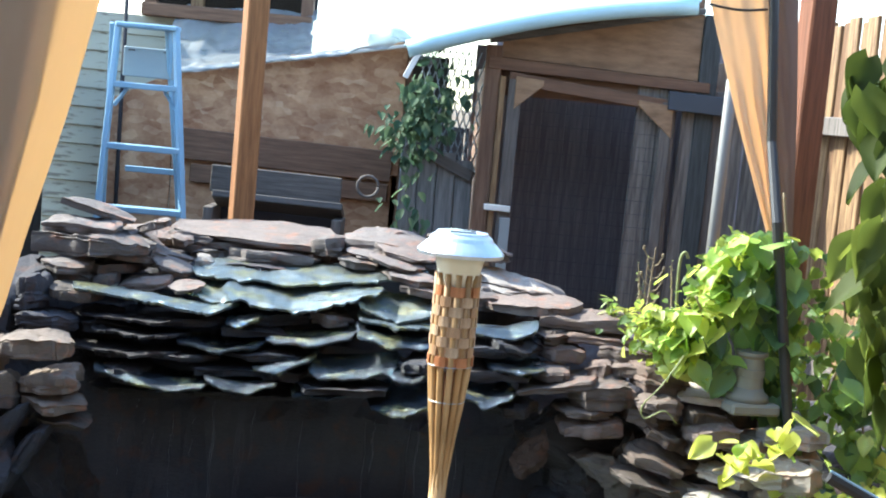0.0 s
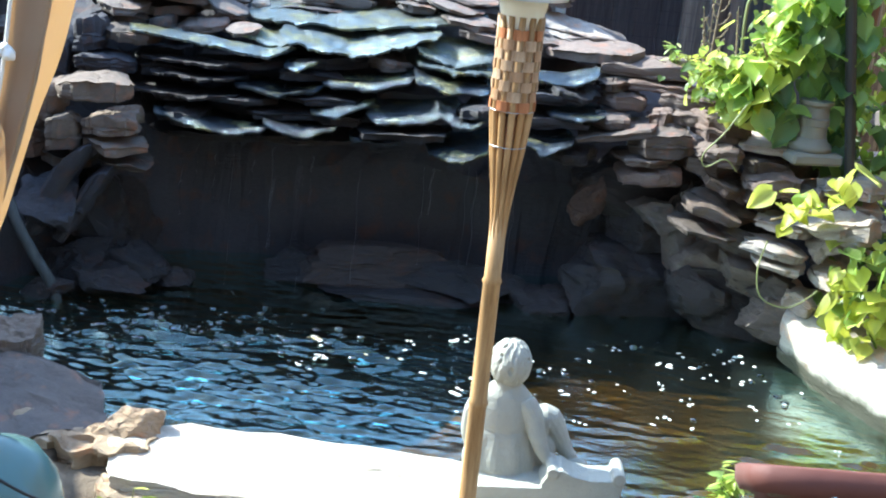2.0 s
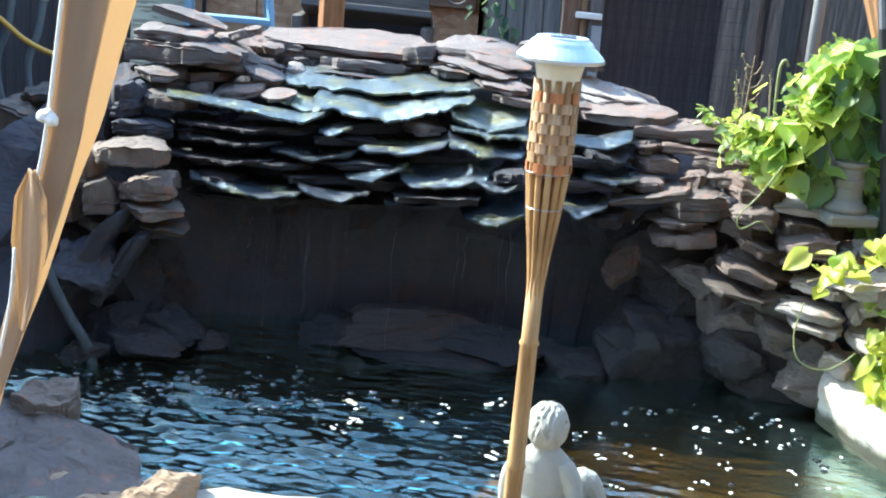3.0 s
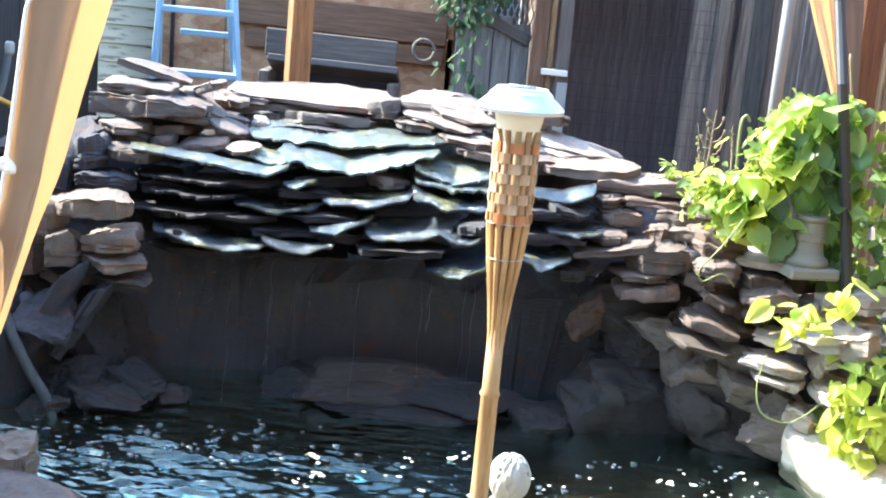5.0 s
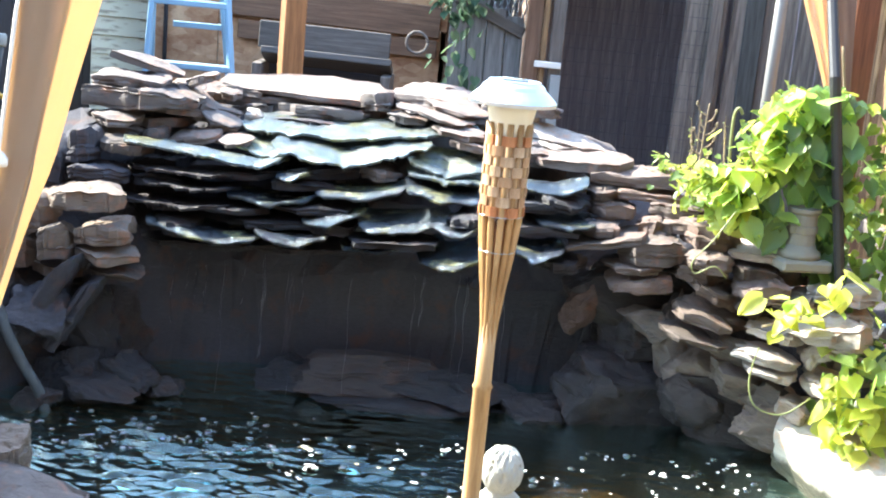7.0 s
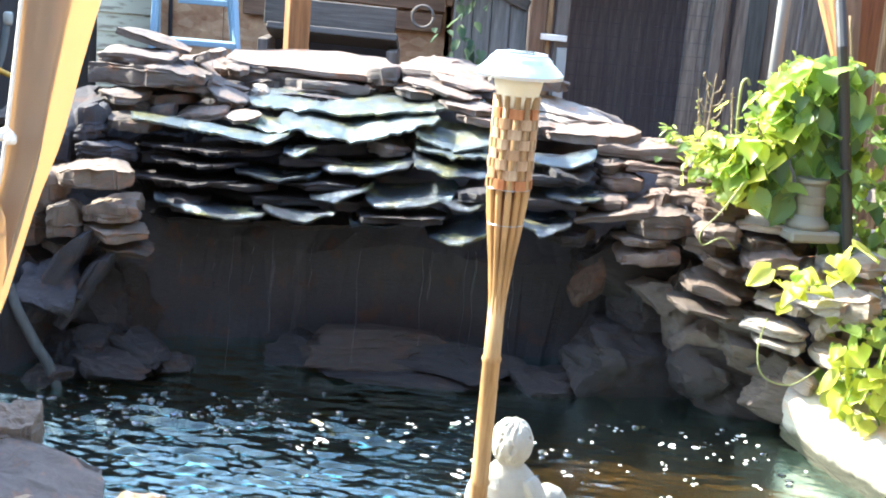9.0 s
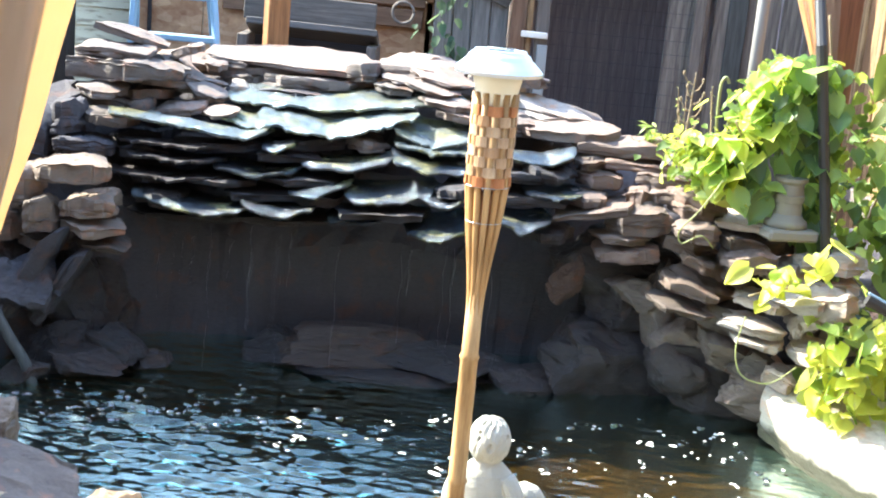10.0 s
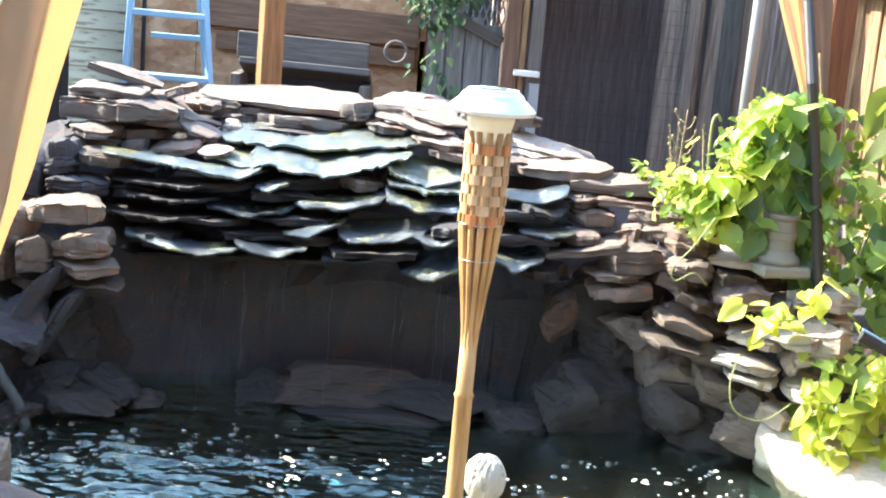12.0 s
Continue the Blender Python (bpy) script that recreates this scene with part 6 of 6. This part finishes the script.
def build_coop():
    c = thing("coop", pose(0, 0, 0), "old wooden coop with a wire-mesh door and sloping roof", "shed")
    Y = 7.3
    part("corner_post", box(0.085, 0.085, 1.86, 0.004), SHEDWOOD, c, m=pose(0.40, Y + 0.02, -0.1))
    part("lintel", prism(0.37, 1.56, 1.635, 1.605, 1.70, 1.66, Y - 0.03, 0.06), SHEDWOOD_ACROSS, c)
    part("gable_panel", prism(0.44, 1.50, 1.70, 1.665, 1.80, 2.02, Y + 0.01, 0.015), PLY, c, "weathered plywood gable panel")
    part("fascia", prism(0.30, 1.50, 1.772, 2.03, 1.86, 2.11, Y + 0.03, 0.02), SHEDWOOD_ACROSS, c, "dark board under the roof edge")
    part("gable_trim", prism(0.37, 1.50, 1.765, 2.02, 1.80, 2.055, Y - 0.015, 0.02), GREYWOOD_ACROSS, c)
    # lighter fence wood gives the jamb its sunlit strip
    part("door_jamb", box(0.03, 0.05, 1.6, 0.003), FENCEWOOD, c, "door jamb in lighter wood for its sunlit edge", m=pose(0.458, Y - 0.02, 0.0))
    d = part("door", box(0.07, 0.035, 1.65, 0.004), GREYWOOD, c, "wire-mesh door with wooden frame", m=pose(0.525, Y - 0.03, -0.06))
    part("top_rail", prism(-0.035, 0.86, 1.62, 1.545, 1.685, 1.61, -0.015, 0.035), SHEDWOOD_ACROSS, d)
    part("bottom_rail", box(0.84, 0.03, 0.09, 0.004), GREYWOOD_ACROSS, d, m=pose(0.41, 0, 0.02))
    part("gusset", prism(0.0, 0.15, 1.49, 1.625, 1.665, 1.655, -0.024, 0.008), PLY, d, "plywood corner gusset")
    part("gusset", prism(0.66, 0.85, 1.57, 1.41, 1.60, 1.58, -0.024, 0.008), PLY, d, "plywood corner gusset")
    part("end_stile", box(0.06, 0.035, 1.6, 0.004), GREYWOOD, d, m=pose(0.82, 0, 0.0))
    wires = bmesh.new()
    for k in range(12):
        tube([(0.03 + 0.07 * k, 0.02, 0.0), (0.03 + 0.07 * k, 0.02, 1.62)], 0.0011, 4, wires)
    for k in range(22):
        tube([(0.0, 0.022, 0.05 + 0.072 * k), (0.84, 0.022, 0.05 + 0.072 * k)], 0.0011, 4, wires)
    part("header_board", box(1.16, 0.02, 0.24, 0.003), SHEDWOOD_ACROSS, c, m=pose(0.98, Y + 0.045, 1.50))
    part("corner_post", box(0.10, 0.09, 2.12, 0.004), CORNERWALL, c, "grey weathered corner post", m=pose(1.552, Y + 0.04, -0.1))
    part("cross_beam", box(0.34, 0.05, 0.10, 0.004), DARKBEAM, c, "dark blue-grey beam end", m=pose(1.51, Y - 0.045, 1.495, 0, 2, 0))
    mesh = part("wire_mesh", wires, WIRE, d, "rusty welded wire mesh")
    mesh["kind"] = "stuff"
    part("latch", box(0.14, 0.03, 0.032, 0.004), TRIM, c, "pale wooden turn latch", m=pose(0.485, Y - 0.075, 0.885, 0, 1, 0))
    part("jamb_patch", box(0.055, 0.02, 0.4, 0.003), STEEL, c, "pale metal strip on the stile", m=pose(0.535, Y - 0.058, 0.45))
    board = mesh_of("wall_board", box(0.118, 0.02, 1.72, 0.004), GREYWOOD)
    for k in range(9):
        piece("wall_board", board, c, pose(1.235 + 0.122 * k, Y + 0.02 + 0.004 * (k % 2), -0.1, 0, random.Random(k).uniform(-0.6, 0.6), 0))
    inner = mesh_of("inner_board", box(0.144, 0.02, 1.9, 0.002), INNERWOOD)
    for k in range(9):
        piece("inner_board", inner, c, pose(0.42 + 0.145 * k, 8.35, -0.1))
    # sheet added behind the boards so no light shows between them
    part("back_panel", box(1.35, 0.012, 1.88, 0), DARKGREY, c, "dark panel added to close light gaps", m=pose(1.06, 8.372, -0.1))
    part("side_wall", box(0.02, 1.05, 1.75, 0.003), SHEDWOOD, c, m=pose(0.38, 7.87, -0.1))
    part("side_wall", box(0.02, 1.05, 1.9, 0.003), SHEDWOOD, c, m=pose(1.75, 7.87, -0.1))
    bm = bmesh.new()
    rows = []
    for j in (0, 1):
        row = []
        for i in range(121):
            u = i / 120
            x = -0.08 + 1.5 * u
            row.append(bm.verts.new((x, 7.05 + 1.45 * j, 1.70 + 0.36 * u + 0.05 * math.sin(math.pi * u) + 0.012 * math.sin(i * 0.9) + 0.10 * j)))
        rows.append(row)
    for i in range(120):
        bm.faces.new((rows[0][i], rows[0][i + 1], rows[1][i + 1], rows[1][i]))
    roof = part("roof", bm, ROOFMETAL, c, "pale corrugated roof sheet", smooth=True)
    sm = roof.modifiers.new("thickness", "SOLIDIFY")
    sm.thickness = 0.006
    part("roof_edge", tube([(-0.06 + 1.46 * k / 12, 7.04, 1.685 + 0.355 * k / 12 + 0.05 * math.sin(math.pi * k / 12)) for k in range(13)], 0.046, 12), ROOFMETAL, c, "rolled pale roof edge", smooth=True)
    part("roof_flap", box(0.03, 0.02, 0.17, 0.003), TRIM, c, "torn white trim end", m=pose(-0.06, 7.03, 1.54, 0, 24, 0))


def build_chainlink():
    bm = bmesh.new()
    for k in range(-8, 12):
        for s in (-1, 1):
            pts = []
            for i in range(13):
                z = 1.0 + 0.06 * i
                pts.append((0.10 + 0.035 * k + s * 0.5 * (0.035 * i) + 0.0, 7.52 + 0.004 * s * (-1) ** i, z))
            pts = [p for p in pts if 0.0 <= p[0] <= 0.40]
            if len(pts) > 1:
                tube(pts, 0.004, 4, bm)
    ob = part("chain_link", bm, STEEL)
    tagged(ob, "sagging chain-link mesh between lean-to and coop", "fence", kind="stuff")


def build_fence():
    f = thing("board_fence", pose(0, 0, 0), "tall redwood board fence, sunlit", "fence")
    rng = random.Random(6)
    plank = [mesh_of("fence_board", box(0.146, 0.02, 2.08 + 0.012 * k, 0.004), FENCEWOOD) for k in range(3)]
    for k in range(40):
        piece("fence_board", plank[k % 3], f, pose(2.05 + 0.005 * (k % 2), 7.6 - 0.142 * k, -0.1, rng.uniform(-0.6, 0.6), 0, 90))
    for z in (0.3, 1.44):
        part("rail", box(5.8, 0.04, 0.088, 0.004), GREYWOOD, f, "pale weathered fence rail", m=pose(1.99, 4.8, z, 0, 0, 90))
    # added fence: keeps sun off the left rocks and sets their shadow edge
    s = thing("side_shade_fence", pose(0, 0, 0), "dark weathered board fence added to shade the yard's left side", "fence")
    low = mesh_of("fence_board", box(0.155, 0.02, 1.52, 0.004), DARKBOARD)
    for k in range(34):
        piece("fence_board", low, s, pose(-2.1 + 0.004 * (k % 2), 2.6 + 0.157 * k, -0.1, 0, 0, 90))
    for z in (0.3, 1.3):
        part("rail", box(5.3, 0.05, 0.08, 0.004), GREYWOOD, s, m=pose(-2.14, 5.2, z, 0, 0, 90))
    g = thing("back_fence", pose(0, 0, 0), "weathered board fence closing the yard behind", "fence")
    back = mesh_of("fence_board", box(0.166, 0.02, 2.08, 0.004), INNERWOOD)
    for k in range(36):
        piece("fence_board", low if k < 3 else back, g, pose(0.12 + 0.165 * k, 9.6 + 0.004 * (k % 2), -0.25 if k < 3 else -0.1))
    p = part("metal_pole", lathe([(0.026, -0.1), (0.026, 1.64), (0.022, 1.645)], 20), POLE, m=pose(1.372, 6.0, 0, 0, 0.4, 0), smooth=True)
    tagged(p, "galvanised steel pole standing by the fence", "pole")


build_house()
build_leanto()
build_hutch()
build_coop()
build_chainlink()
build_fence()


def build_wall_creeper():
    v = thing("wall_creeper", pose(0, 0, 0), "shaded green creeper on the lean-to corner", "creeper")
    part("stem", tube(curve_points([(-0.05, 7.5, 0.5), (0.0, 7.5, 1.0), (0.08, 7.5, 1.5)], 14), 0.008, 6), STEM, v)

    def place(rng):
        if rng.random() < 0.8:
            z = rng.gauss(1.36, 0.11)
            return Vector((rng.gauss(0.03 + 0.22 * (z - 1.3), 0.085), 7.12 + rng.uniform(-0.06, 0.08), z))
        z = rng.uniform(0.7, 1.25)
        return Vector((rng.gauss(0.0, 0.06), 7.12 + rng.uniform(-0.06, 0.08), z))

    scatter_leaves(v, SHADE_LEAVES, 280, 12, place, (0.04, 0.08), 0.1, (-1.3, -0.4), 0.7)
    ring = tube([(0.055 * math.cos(a), 0, 0.055 * math.sin(a)) for a in [2 * math.pi * k / 24 for k in range(25)]], 0.008, 8)
    tagged(part("wire_hoop", ring, GREYWOOD, m=pose(-0.205, 7.1, 0.962, 0, 0, 0), smooth=True), "pale ring hanging in the creeper", "ring")


build_wall_creeper()


# ---- hoses behind the left curtain ----
for k, (x, top) in enumerate(((-1.84, 0.95), (-1.72, 0.95))):
    hs = thing("standpipe", pose(x, 5.2, 0), "grey pipe with a pale fitting behind the rocks", "pipe", "standpipes")
    part("pipe", tube(curve_points([(0.0, 0, top), (-0.024, 0, top - 0.15), (-0.06, 0, top - 0.26), (-0.055, 0, top - 0.37), (-0.02, 0, top - 0.47), (0.04, 0, top - 0.51), (0.06, 0.05, -0.1)], 30), 0.014, 10), DULLPIPE, hs, smooth=True)
    part("fitting", lathe([(0.015, top - 0.03), (0.018, top - 0.02), (0.019, top + 0.01), (0.012, top + 0.02)], 16), PLASTER, hs, "pale pipe fitting", smooth=True)
cord = part("yellow_cord", tube(curve_points([(-2.2, 5.15, 1.05), (-1.9, 5.13, 0.87), (-1.72, 5.13, 0.75), (-1.4, 5.15, 0.66)], 20), 0.011, 8), YELLOW, smooth=True)
tagged(cord, "yellow extension cord slung behind the rocks", "cord")
log = part("drain_hose", tube(curve_points([(-1.30, 3.84, 0.36), (-1.25, 3.82, 0.281), (-1.225, 3.8, 0.231), (-1.170, 3.8, 0.128), (-1.125, 3.8, 0.056), (-1.09, 3.8, -0.06)], 20), 0.016, 10), CORNERWALL, smooth=True)
tagged(log, "dark hose running down into the pond", "hose")

# ---- plain wall closing the yard, added unseen behind the camera to cut skylight ----
back = part("wall_back", box(14, 0.2, 4.2, 0.01), GREYWOOD, m=pose(0, -1.6, -0.1))
tagged(back, "plain weathered wood wall added behind the camera to block skylight", "wall", kind="structure")
